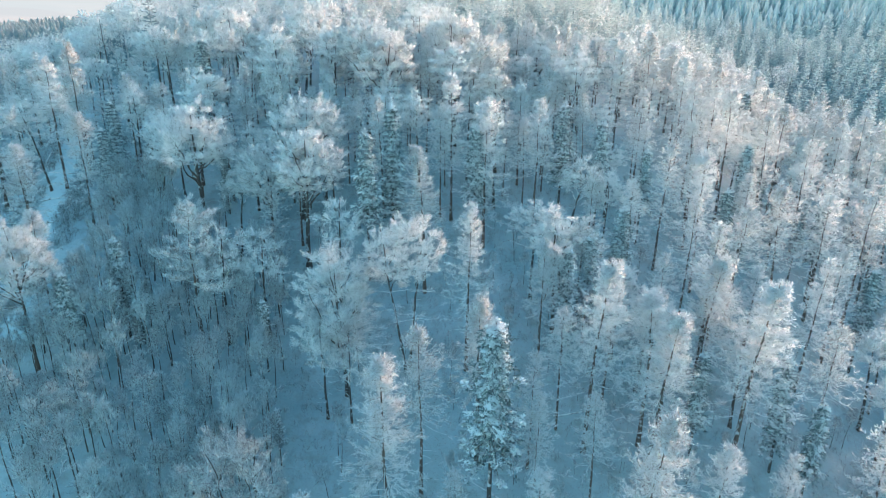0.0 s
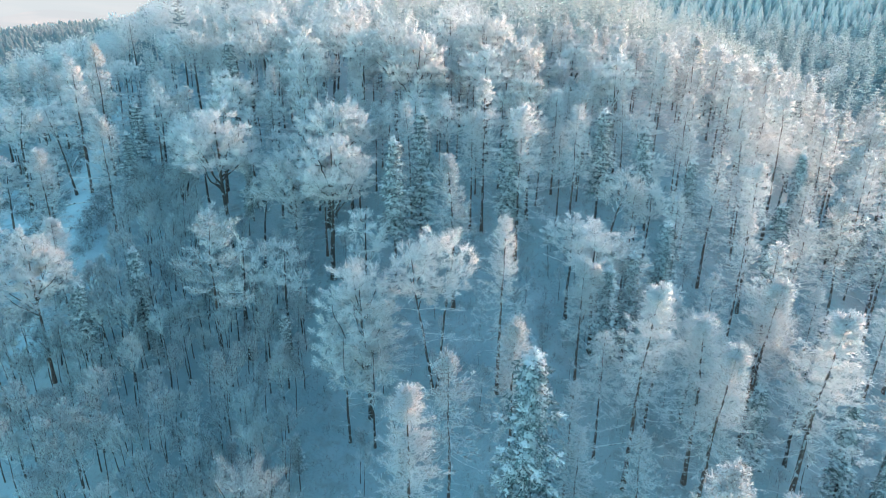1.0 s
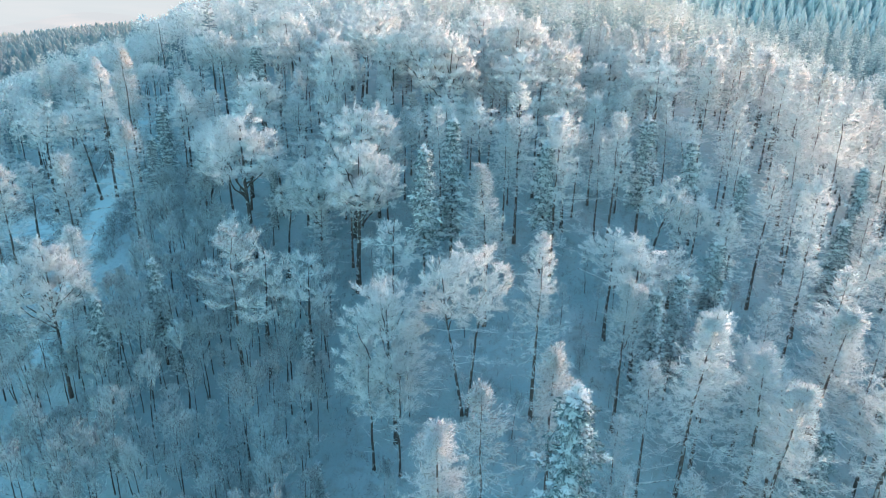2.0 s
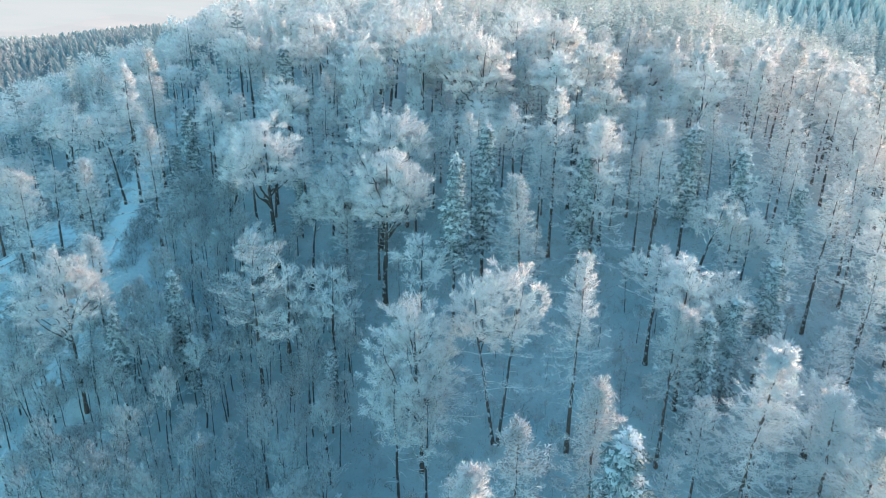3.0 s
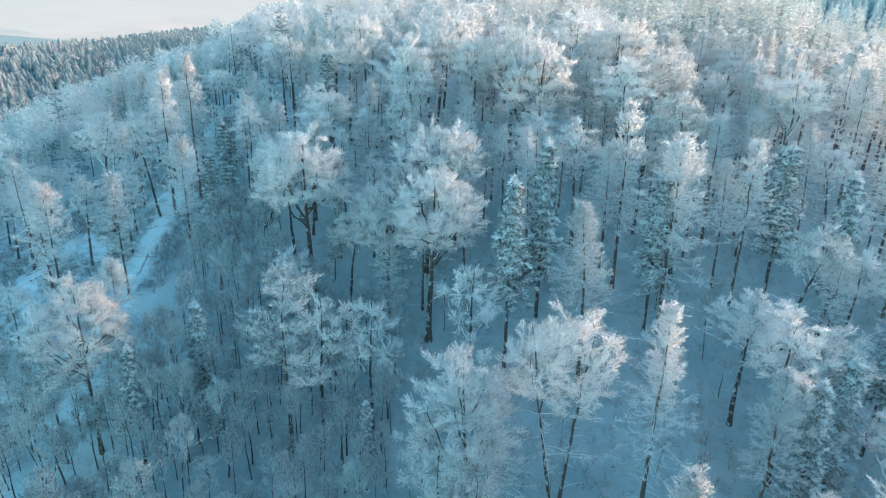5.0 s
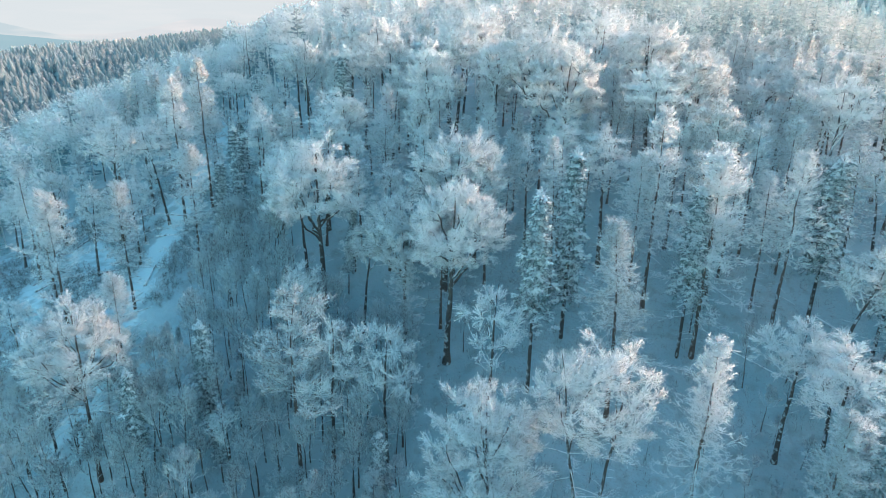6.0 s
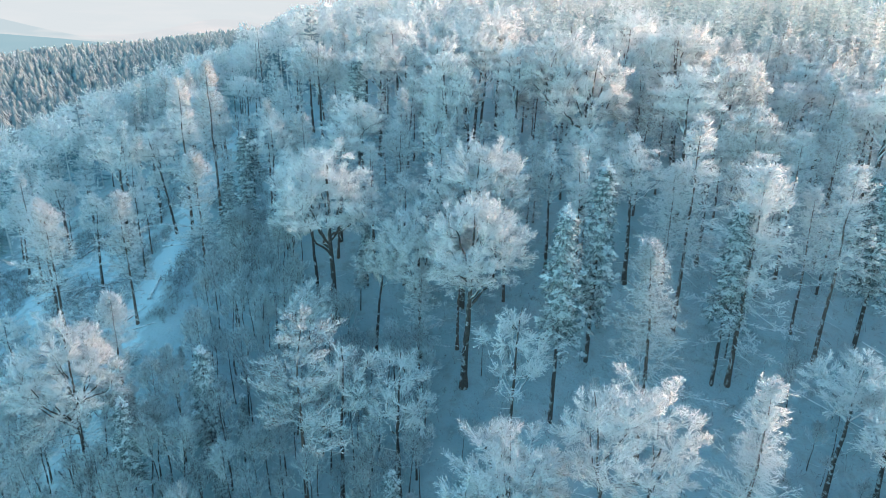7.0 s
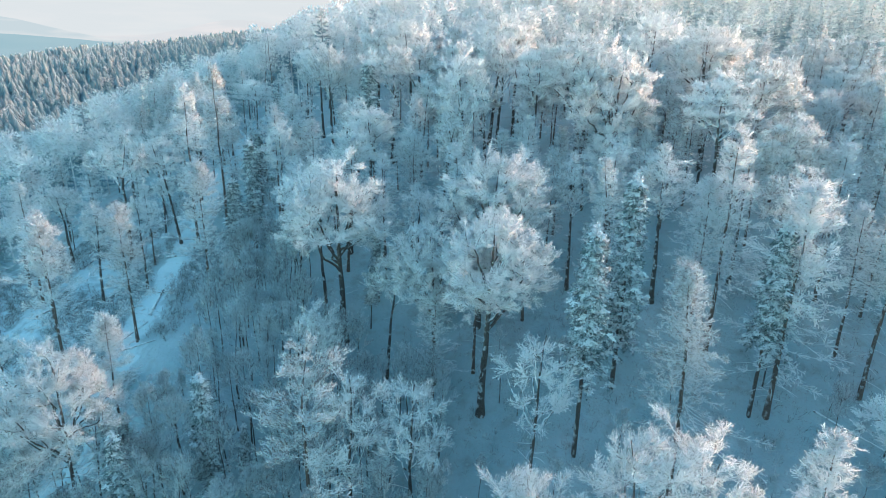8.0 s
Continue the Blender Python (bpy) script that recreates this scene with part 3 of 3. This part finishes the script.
def plant_top(kind, x, y, top):
    """Sets a tree whose tip reaches the point (x, y, top)."""
    nominal, proto = turns.choice(WOODS[kind])
    tip = Vector(proto["tip"])
    k = (top - ground_at(x, y)) / tip.z
    m = pose_of(nominal, x, y, k, True)
    off = m @ tip
    return grow(kind, proto, x - off.x, y - off.y, m)


# ---- the ground: one sheet from the hill to the horizon ----
def ground_sheet():
    n = 360
    u = np.linspace(-1, 1, n)
    s = 75 * np.sinh(4.75 * u)
    gx, gy = np.meshgrid(s, s + 105)
    gx, gy = gx.ravel(), gy.ravel()
    rng = np.random.default_rng(3)
    near = np.exp(-((gx / 160) ** 2 + ((gy - 110) / 160) ** 2))
    z = land(gx, gy) + rng.normal(0, 0.07, gx.size) * near
    i = np.arange(n - 1)
    a = (i[:, None] * n + i[None, :]).ravel()
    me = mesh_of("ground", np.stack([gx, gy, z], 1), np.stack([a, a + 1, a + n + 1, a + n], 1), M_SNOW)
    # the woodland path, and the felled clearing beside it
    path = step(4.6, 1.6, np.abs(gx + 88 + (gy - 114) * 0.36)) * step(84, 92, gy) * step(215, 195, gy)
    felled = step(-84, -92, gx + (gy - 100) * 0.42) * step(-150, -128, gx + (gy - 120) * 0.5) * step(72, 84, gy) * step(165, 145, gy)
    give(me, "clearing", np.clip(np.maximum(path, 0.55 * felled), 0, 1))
    me.polygons.foreach_set("use_smooth", np.ones(len(me.polygons), bool))
    return tagged(new("ground", me), "snow-covered forest floor on a hillside", "ground", kind="structure")


ground_sheet()

# ---- trees that stand out, by the plan: x, y, height of the tip ----
STANDING = {
    "ragged_larch": [(-45, 95.9, 20.6)],
    "forked_larch": [(17.4, 92, 15.9)],
    "bare": [(-114.5, 205, 54), (-118, 206, 51), (-104, 191, 42)],
    "round_larch": [(-70.9, 87.6, 19.8)],
    "feathery": [(-18.5, 87.4, 15.5)],
    "birch": [(-6.1, 91.5, 18.8)],
    "thin_birch": [(-26.5, 58.5, 0.3)],
    "sapling": [(-19, 84, 6.5), (-14.5, 83.5, 4), (-21, 106, 18.1), (-31.7, 102.6, 6.1), (-34.5, 100, 14.4), (-40.1, 95.9, 17.2)],
    "spruce": [(-15.6, 113.5, 30.4), (-11.4, 124.8, 34.6), (6.9, 65.8, 13.5), (-80, 140, 33), (6.9, 124.4, 29.8), (-67, 167, 47), (-78.4, 132, 27.3),
               (-62.3, 86, 10.9), (-57.5, 94.2, 14), (-31.8, 91.5, 3.5), (-89, 156.5, 32), (27.5, 133.3, 34), (34.6, 126.5, 30.8)],
    "plume_larch": [(4.6, 92.6, 21.6)],
    "big_larch": [(-5.7, 111.2, 27.8), (25, 78.5, 17.3), (-7.7, 63.1, 9.7), (26.3, 54, 7.5), (47.8, 74.7, 15.3), (33, 71.2, 12), (5.7, 77, 12.7),
                  (44.8, 85.2, 15), (31.4, 78.4, 12)],
    "bushy_larch": [(9.2, 125, 35.4), (-78.5, 123.8, 31.8), (-86, 114, 26.8), (-92.7, 106, 26), (-73.1, 97, 18.3)],
    "larch": [(-93.8, 150, 46.2), (-95.5, 142.8, 43), (46.7, 117.3, 27.2),
              (55.6, 126, 23.7), (57.3, 96.7, 9.1), (67, 137.5, 37.5), (45.9, 131.8, 30), (30.8, 115.5, 22.3), (1.6, 133.6, 40.5),
              (93.7, 168.2, 28.8), (76, 187, 41.7), (-3.4, 70.8, 9.8), (64, 117.6, 21.5), (36.9, 60, -1.2),
              (37.7, 111.7, 21.5), (48.8, 147.5, 29.5), (47, 62, -4), (76, 101.5, 11)],
    "slim_larch": [(-15.6, 133, 35.2), (-1, 134, 33.2), (19.3, 81.7, 7.5), (35.3, 80.6, 8), (-100.5, 134.5, 24), (-103, 114, 24.2), (-116, 122, 26),
                   (76, 136.5, 32.5), (44.8, 88.4, 20), (-150, 195, 40)],
    "big_beech": [(-27.8, 116.5, 30.2), (-38.5, 121.5, 27.5), (-31.2, 132, 36.2), (-54.5, 125.5, 35.4), (-22, 168, 53), (1.7, 184, 56), (29.8, 187, 48.7), (-15.5, 159.5, 49.3)],
    "beech": [(21, 156.3, 37), (64, 220, 50.6), (-55, 169.5, 44.5), (20.5, 101.3, 19.3), (26.6, 102.6, 16), (-44, 148, 38.4),
              (-105, 135, 34), (-101.5, 140.5, 33), (-52.5, 151.8, 35.2), (-75, 191.6, 56), (2.4, 157, 46.7), (13.4, 178.9, 48.7), (-31, 166, 51),
              (-43, 156, 50.5), (-43, 193.5, 58), (-9, 193, 57.3), (55, 188, 50), (35, 158, 44.8), (-50, 108, 18), (18, 108.4, 17.6)],
}
for kind, rows in STANDING.items():
    for x, y, top in rows:
        plant_top(kind.replace("slim_", ""), x, y, top)


# ---- the rest of the wood, scattered by stand ----
def inside(x, y, corners):
    c = False
    for (x0, y0), (x1, y1) in zip(corners, corners[1:] + corners[:1]):
        if (y0 > y) != (y1 > y) and x < (x1 - x0) * (y - y0) / (y1 - y0) + x0:
            c = not c
    return c


THICKET = [(-33, 111), (-25, 72), (-18, 38), (-96, 38), (-94, 80), (-70, 94), (-71, 104), (-80, 128), (-85, 139), (-64, 132), (-58, 118)]
GLADE = [(-96, 50), (-94, 80), (-70, 94), (-71, 104), (-80, 128), (-86, 140), (-99, 153), (-126, 142), (-122, 88), (-100, 60)]
OPEN = [(-30, 112), (-24, 60), (12, 60), (14, 86), (24, 108), (22, 126), (-30, 128)]


def fits(x, y, gap):
    return all((x - px) ** 2 + (y - py) ** 2 > gap * gap for px, py, _ in planted)


def scatter(n, box, rule):
    """Tries n places in box; rule gives (kind, gap, height) or None."""
    for _ in range(n):
        x, y = turns.uniform(box[0], box[1]), turns.uniform(box[2], box[3])
        # the strip right of the view is planted too: unseen trees for shade
        if x > 0.77 * y + 52 or x < -37 - 1.376 * (y - 47) or y < 46:
            continue  # far outside the valley that is overlooked
        got = rule(x, y)
        if got and fits(x, y, got[1]):
            far_off = got[0] in ("beech", "larch") and (y > 150 or x < -105 or x > 0.77 * y + 10)
            plant("light_" + got[0] if far_off else got[0], x, y, got[2])


def beside_path(x, y):
    """The low strip along the woodland path."""
    return -4 < x + 88 + (y - 114) * 0.27 < 17 and 92 < y < 150


def stands(x, y):
    if beside_path(x, y):
        return None
    if inside(x, y, THICKET) or inside(x, y, OPEN):
        return None
    # unseen trees on the right stand closer, to shade the slope below
    roomy = 0.8 if y < 100 and x < 0.77 * y + 9 else 0.0
    if inside(x, y, GLADE):
        return ("larch" if turns.random() < 0.6 else "beech", 7.5, turns.uniform(12, 20)) if turns.random() < 0.2 else None
    if x < -90:
        r = turns.random()
        return ("sapling", 5.0, turns.uniform(10, 15)) if r < 0.3 else ("larch", 5.5, turns.uniform(15, 22)) if r < 0.5 else ("spruce", 6.0, turns.uniform(11, 17)) if r < 0.56 else ("beech", 6.5, turns.uniform(15, 21))
    if x > 14 + max(0, y - 120) * 0.5 and y < 190:
        r = turns.random()
        return ("spruce", 5.0, turns.uniform(17, 24)) if r < (0.03 if y < 140 else 0.015) else ("larch", 8.0 + roomy, turns.uniform(20, 26) if y < 105 else turns.uniform(24, 31)) if r < 0.9 else ("beech", 5.8 + roomy, turns.uniform(18, 24))
    if y > 108 or x < -76:
        r = turns.random()
        return ("spruce", 4.5, turns.uniform(10, 20)) if r < (0.05 if y < 140 else 0.008) else ("larch", 5.0, turns.uniform(19, 25)) if r < 0.2 else ("beech", (8.6 if x > -30 else 7.2) if y < 160 else 8.0, turns.uniform(24, 31) if (y > 172 and x < -35) or (x > -30 and y < 165) else turns.uniform(20, 27))
    return ("larch", 7.0, turns.uniform(18, 24))


scatter(10500, (-140, 140, 40, 215), stands)
scatter(4200, (-100, -18, 40, 138), lambda x, y: ("spruce" if turns.random() < 0.03 else "young", 2.45, turns.uniform(4, 7) if beside_path(x, y) else turns.uniform(10, 15.5)) if inside(x, y, THICKET) else None)
scatter(110, (-30, 24, 60, 128), lambda x, y: ("young", 3.0, turns.uniform(3, 11)) if inside(x, y, OPEN) else None)
scatter(90, (14, 70, 58, 118), lambda x, y: ("young", 2.2, turns.uniform(2.5, 8)))
for kind_list in WOODS.values():
    for _, proto in kind_list:
        for o in (*proto.children_recursive, proto):
            bpy.data.objects.remove(o)


# ---- far woods, past counting ----
def far_wood(name, protos, places, mat, label, wide=1.0):
    vs, fs, hs, outs, n = [], [], [], [], 0
    rng = np.random.default_rng(11)
    for x, y, h in places:
        v, f, out = protos[int(rng.integers(len(protos)))]
        a = rng.random() * 6.28
        c, s = math.cos(a), math.sin(a)
        turned = np.array([[c, s, 0], [-s, c, 0], [0, 0, 1]])
        hs.append(v[:, 2] + rng.normal(0, 0.06))
        outs.append(out @ turned)
        v = v @ turned * [h * wide * rng.uniform(0.8, 1.2), h * wide * rng.uniform(0.8, 1.2), h] + [x, y, ground_at(x, y) - 0.2]
        vs.append(v)
        fs.append(f + n)
        n += len(v)
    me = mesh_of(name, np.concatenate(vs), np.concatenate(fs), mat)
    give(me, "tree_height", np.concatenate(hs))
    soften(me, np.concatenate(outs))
    return tagged(new(name, me), label, "forest", kind="stuff")


def small_conifer(seed, tiers, sides):
    """A far conifer one unit high: ragged skirts of boughs, one above the other, and a spire."""
    rng = np.random.default_rng(seed)
    sh = Shape()
    sh.tube([(0, 0, 0), (0, 0, 0.5)], [0.011, 0.008], 3)
    outs = [np.zeros((6, 3))]
    for k in range(tiers):
        q = 0.08 + 0.86 * (k + rng.uniform(-0.2, 0.2)) / tiers
        r = 0.21 * (1 - q) ** 0.85 + 0.012
        tall = 0.9 / tiers * rng.uniform(1.5, 2.1)
        a = (np.arange(sides) + rng.uniform(-0.35, 0.35, sides)) * 2 * np.pi / sides + k
        reach = r * rng.uniform(0.55, 1.3, sides)
        half = np.pi / sides * rng.uniform(0.6, 1.0, sides)
        ends = [np.stack([np.cos(a + e * half) * reach * m, np.sin(a + e * half) * reach * m, np.full(sides, q) - r * w + rng.normal(0, 0.008, sides)], 1)
                for e, m, w in ((-1, 0.75, 0.1), (0, 1.15, 0.35), (1, 0.75, 0.1))]
        top = np.tile([0, 0, min(q + tall, 1.0)], (sides, 1))
        v = np.stack([top, ends[0], ends[1], ends[2]], 1).reshape(-1, 3)
        i = np.arange(sides)[:, None] * 4
        sh.add(v, np.concatenate([i + [0, 1, 2], i + [0, 2, 3]]))
        o = np.stack([np.cos(a), np.sin(a), np.full(sides, 1.1)], 1) / 1.49
        outs.append(np.repeat(o, 4, axis=0))
    v, f = sh.arrays()
    return (v, *facing(v, f, np.concatenate(outs)))


def sprayed_conifer(seed, boughs, sides):
    """A conifer one unit high on the nearer slopes: drooping feathered boughs up a stem."""
    rng = np.random.default_rng(seed)
    sh = Shape()
    sh.tube([(0, 0, 0), (0, 0, 0.97)], [0.012, 0.002], 3)
    q = np.linspace(0.1, 0.98, boughs) + rng.normal(0, 0.01, boughs)
    a = np.arange(boughs) * 2.4 + rng.normal(0, 0.3, boughs)
    r = (0.17 * np.clip(1 - q, 0, 1) ** 0.8 + 0.015) * rng.uniform(0.65, 1.25, boughs)
    way = np.stack([np.cos(a), np.sin(a), -0.3 + 0.6 * q], 1)
    sh.sprays(np.stack([0 * q, 0 * q, q], 1) + way * r[:, None] * 0.15, way, r, sides, 0.02, rng, 0.6, 0.7)
    v, f = sh.arrays()
    out = v * [1, 1, 0]
    out = out / (np.linalg.norm(out, axis=1)[:, None] + 0.004) + [0, 0, 0.6]
    out[:6] = 0
    return (v, *facing(v, f, out / 1.17))


def small_broadleaf(seed, clumps, blades, wide=1.0):
    """A far broadleaf tree one unit high: a stem and tufts of twigs on a dome."""
    rng = np.random.default_rng(seed)
    sh = Shape()
    sh.tube([(0, 0, 0), (0, 0, 0.8)], [0.012, 0.004], 3)
    outs = [np.zeros((6, 3))]
    d = unit(rng, clumps)
    d[:, 2] = np.where(rng.random(clumps) < 0.75, np.abs(d[:, 2]), d[:, 2])
    hub = d * [0.15, 0.15, 0.27] * rng.uniform(0.75, 1.1, (clumps, 1)) + [0, 0, 0.66]
    for c, w in zip(hub, d):
        e = unit(rng, blades)
        at = c + e * [0.07, 0.07, 0.045] * rng.random((blades, 1)) ** 0.5
        sh.twigs(at, e * 0.9 + w * 0.25 + [0, 0, 0.25], rng.uniform(0.03, 0.06, blades), 0.022 * wide, rng)
        o = e * 0.7 + w * 0.5 + [0, 0, 0.15]
        outs.append(np.repeat(o / np.linalg.norm(o, axis=1)[:, None], 3, axis=0))
    v, f = sh.arrays()
    return (v, *facing(v, f, np.concatenate(outs)))


def far_places(n, az0, az1, d0, d1, gap, seed, keep):
    """Places at least gap apart (growing with distance) in a sector."""
    rng = random.Random(seed)
    cells, found = {}, []
    for _ in range(n):
        az, d = radians(rng.uniform(az0, az1)), math.sqrt(rng.uniform(d0 * d0, d1 * d1))
        x, y = d * math.sin(az), d * math.cos(az)
        g = gap * (0.95 + 0.05 * d / d0)
        key = (int(x // 12), int(y // 12))
        if not keep(x, y) or any((x - px) ** 2 + (y - py) ** 2 < g * g for i in (-1, 0, 1) for j in (-1, 0, 1) for px, py in cells.get((key[0] + i, key[1] + j), ())):
            continue
        cells.setdefault(key, []).append((x, y))
        found.append((x, y, rng.uniform(18, 28)))
    return found


CONIFERS = [sprayed_conifer(90 + i, 84, 5) for i in range(6)]
PALE = [small_broadleaf(95 + i, 30, 16, 0.7) for i in range(6)]
FAR_CONIFERS = [small_conifer(100 + i, 8, 7) for i in range(6)]
FAR_PALE = [small_broadleaf(106 + i, 10, 6, 1.7) for i in range(6)]


def beyond(x, y):
    return not (-140 < x < 140 and 40 < y < 215)


def unseen_shade_wood(x, y):
    """Where unseen trees are added on the sun's side, to shade the valley."""
    return x > 0.77 * y + 56


woods = {key: [] for key in ("dark", "pale", "far_dark", "far_pale", "rimed", "far_rimed")}
split = random.Random(8)
for places, share in ((far_places(22000, -14, 46, 170, 900, 5.6, 21, beyond), 0.98), (far_places(60000, -64, -14, 150, 1300, 6.0, 22, beyond), 0.85),
                      (far_places(6000, 40, 112, 70, 270, 6.5, 23, unseen_shade_wood), 1.0)):
    for x, y, h in places:
        d = math.hypot(x, y)
        near_left = x < 0 and d < 370
        key = "dark" if split.random() < (0.1 if near_left else share) else "pale"
        if (key == "dark" and x > -0.25 * y) or (near_left and key == "pale" and split.random() < 0.25):
            key = "rimed"
        woods[("far_" if d > 480 else "") + key].append((x, y, h if d < 480 else h * 0.95))
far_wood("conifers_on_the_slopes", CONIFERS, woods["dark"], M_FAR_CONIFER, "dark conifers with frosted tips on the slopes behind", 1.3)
# holds the unseen trees as well, which block the low sun
far_wood("frosted_conifers_on_the_slope", CONIFERS, woods["rimed"], M_PALE_CONIFER, "pale conifers on the slope behind, rime and haze in their colour", 0.95)
far_wood("far_frosted_conifers", FAR_CONIFERS, woods["far_rimed"], M_PALE_CONIFER, "distant pale conifers, rime and haze in their colour", 1.0)
far_wood("broadleaf_trees_on_the_slopes", PALE, woods["pale"], M_FAR_PALE, "pale frosted trees on the slopes behind")
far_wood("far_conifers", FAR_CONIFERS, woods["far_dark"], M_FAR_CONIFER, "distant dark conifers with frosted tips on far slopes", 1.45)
far_wood("far_broadleaf_trees", FAR_PALE, woods["far_pale"], M_FAR_PALE, "distant pale frosted trees on far slopes")

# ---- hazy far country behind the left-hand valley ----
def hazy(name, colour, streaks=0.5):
    """Wooded hills, haze painted as glow, with paler sunlit fields and level fog banks."""
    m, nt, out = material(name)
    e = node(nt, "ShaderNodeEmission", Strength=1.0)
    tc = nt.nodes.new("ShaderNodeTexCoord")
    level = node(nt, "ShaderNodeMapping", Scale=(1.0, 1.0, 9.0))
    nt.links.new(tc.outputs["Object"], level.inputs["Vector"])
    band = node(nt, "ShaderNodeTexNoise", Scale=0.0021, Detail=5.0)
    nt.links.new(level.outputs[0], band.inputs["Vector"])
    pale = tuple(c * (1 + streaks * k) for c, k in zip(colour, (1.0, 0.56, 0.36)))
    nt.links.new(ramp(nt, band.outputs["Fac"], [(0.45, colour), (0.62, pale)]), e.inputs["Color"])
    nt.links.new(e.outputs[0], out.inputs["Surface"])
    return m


def ridge(name, dist, low, tops, mat, span=(-120, 120), label="wooded hills far across the valley, blue haze painted as glow"):
    """A rounded range of hills on an arc round the place. tops: bearing, breadth and height of each."""
    deg = np.linspace(span[0], span[1], 240)
    az = np.radians(deg)
    prof = low + sum(h * np.exp(-((deg - c) / w) ** 2) for c, w, h in tops) + 0.02 * low * np.sin(deg * 1.7)
    rows = []
    for k in range(7):
        q = k / 6
        d = dist + 260 * (q - 0.5) * 2
        z = -260 + (prof + 260) * math.sin(math.pi * q) ** 0.8
        rows.append(np.stack([d * np.sin(az), d * np.cos(az), z], 1))
    v = np.concatenate(rows)
    n = len(az)
    i = np.arange(n - 1)
    a = (np.arange(6)[:, None] * n + i[None, :]).ravel()
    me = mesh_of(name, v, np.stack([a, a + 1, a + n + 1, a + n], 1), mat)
    me.polygons.foreach_set("use_smooth", np.ones(len(me.polygons), bool))
    return tagged(new(name, me), label, "backdrop", kind="structure")


# self-lit ranges: distance haze is painted into the colour they emit
ridge("backdrop", 2300, 20, [(-54, 14, 55), (-90, 20, 60), (70, 30, 60)], hazy("near_haze_glow", (0.129, 0.131, 0.142), 0.1))
ridge("backdrop", 3300, 60, [(-53, 6, 100), (-80, 12, 120), (-22, 9, 60), (60, 25, 90)], hazy("middle_haze_glow", (0.206, 0.169, 0.171), 0.3))
ridge("backdrop", 4400, 95, [(-35, 5, 110), (-60, 8, 80), (-20, 10, 100), (50, 30, 90)], hazy("far_haze_glow", (0.246, 0.184, 0.181), 0.12))
# glowing wall added before the low sky, painted as its pale haze
ridge("backdrop", 4700, 560, [], hazy("sky_haze_glow", (0.252, 0.192, 0.188), 0.04), (-100, 20), "glowing backdrop painted as pale hazy sky along the horizon")


# ---- undergrowth, slash and logs ----
def undergrowth(name, n, box, rule, tall, mat, label, seed):
    """Thin stems and sprigs that stick out of the snow."""
    rng = np.random.default_rng(seed)
    sh = Shape()
    for _ in range(n):
        x, y = rng.uniform(box[0], box[1]), rng.uniform(box[2], box[3])
        if not rule(x, y):
            continue
        o = np.array([x, y, ground_at(x, y) - 0.1])
        k = int(rng.integers(2, 6))
        h = rng.uniform(0.4, 1.0, k) * tall * rng.uniform(0.5, 1.4)
        way = rng.normal(0, 0.35, (k, 3)) + [0, 0, 1]
        sh.sprays(np.repeat(o[None], k, 0) + rng.normal(0, 0.15, (k, 3)) * [1, 1, 0], way, h, 4, 0.045, rng)
    return tagged(new(name, sh.mesh(name, mat)), label, "undergrowth", kind="stuff")


undergrowth("undergrowth", 7500, (-45, 75, 50, 150), lambda x, y: not inside(x, y, THICKET), 1.5, M_SHRUB, "thin frosted sprigs that stand out of the snow", 31)
undergrowth("brushwood", 10000, (-135, -80, 80, 165), lambda x, y: abs(x + 88 + (y - 114) * 0.36) > 2.6 and noise.noise((x * 0.12, y * 0.12, 3.0)) > -0.15, 1.8, M_SHRUB, "frosted brush on the snowy clearing", 32)
undergrowth("thicket_floor", 1100, (-90, -18, 40, 138), lambda x, y: inside(x, y, THICKET), 2.6, M_SHRUB, "frosted saplings under the young trees", 33)


def fallen_log(x, y, length, turn, radius):
    """A felled or fallen stem that lies on the snow, with stubs of boughs."""
    rng = np.random.default_rng(int(abs(x * 31 + y * 17)))
    sh = Shape()
    s = np.linspace(-0.5, 0.5, 8) * length
    c, n = math.cos(radians(turn)), math.sin(radians(turn))
    xs, ys = x + s * c, y + s * n
    line = np.stack([xs, ys, land(xs, ys) + radius * 0.7], 1)
    line[:, 2] = np.polyval(np.polyfit(s, line[:, 2], 1), s)
    sh.tube(line, np.linspace(radius, radius * 0.45, 8), 8)
    for k in range(6):
        o = line[int(rng.integers(1, 7))]
        w = rng.normal(0, 1, 3) * [1, 1, 0.5] + [0, 0, 0.6]
        sh.tube([o, o + w * 0.8], [radius * 0.25, 0.01], 4)
    ob = new("fallen_log", sh.mesh("fallen_log", M_LIMB))
    return tagged(ob, "fallen trunk half covered in snow on the clearing", "log", "fallen logs")


logs = random.Random(12)
for _ in range(40):
    y = logs.uniform(95, 158)
    x = logs.uniform(-116, -86) - (y - 114) * 0.36
    fallen_log(x, y, logs.uniform(4, 10), logs.uniform(0, 180), logs.uniform(0.14, 0.27))
for x, y, length, turn in ((24, 84, 9, 10), (8, 70, 7, 150), (30, 96, 8, 30), (20, 122, 12, -35), (33, 131, 10, -40)):
    fallen_log(x, y, length, turn, 0.14)
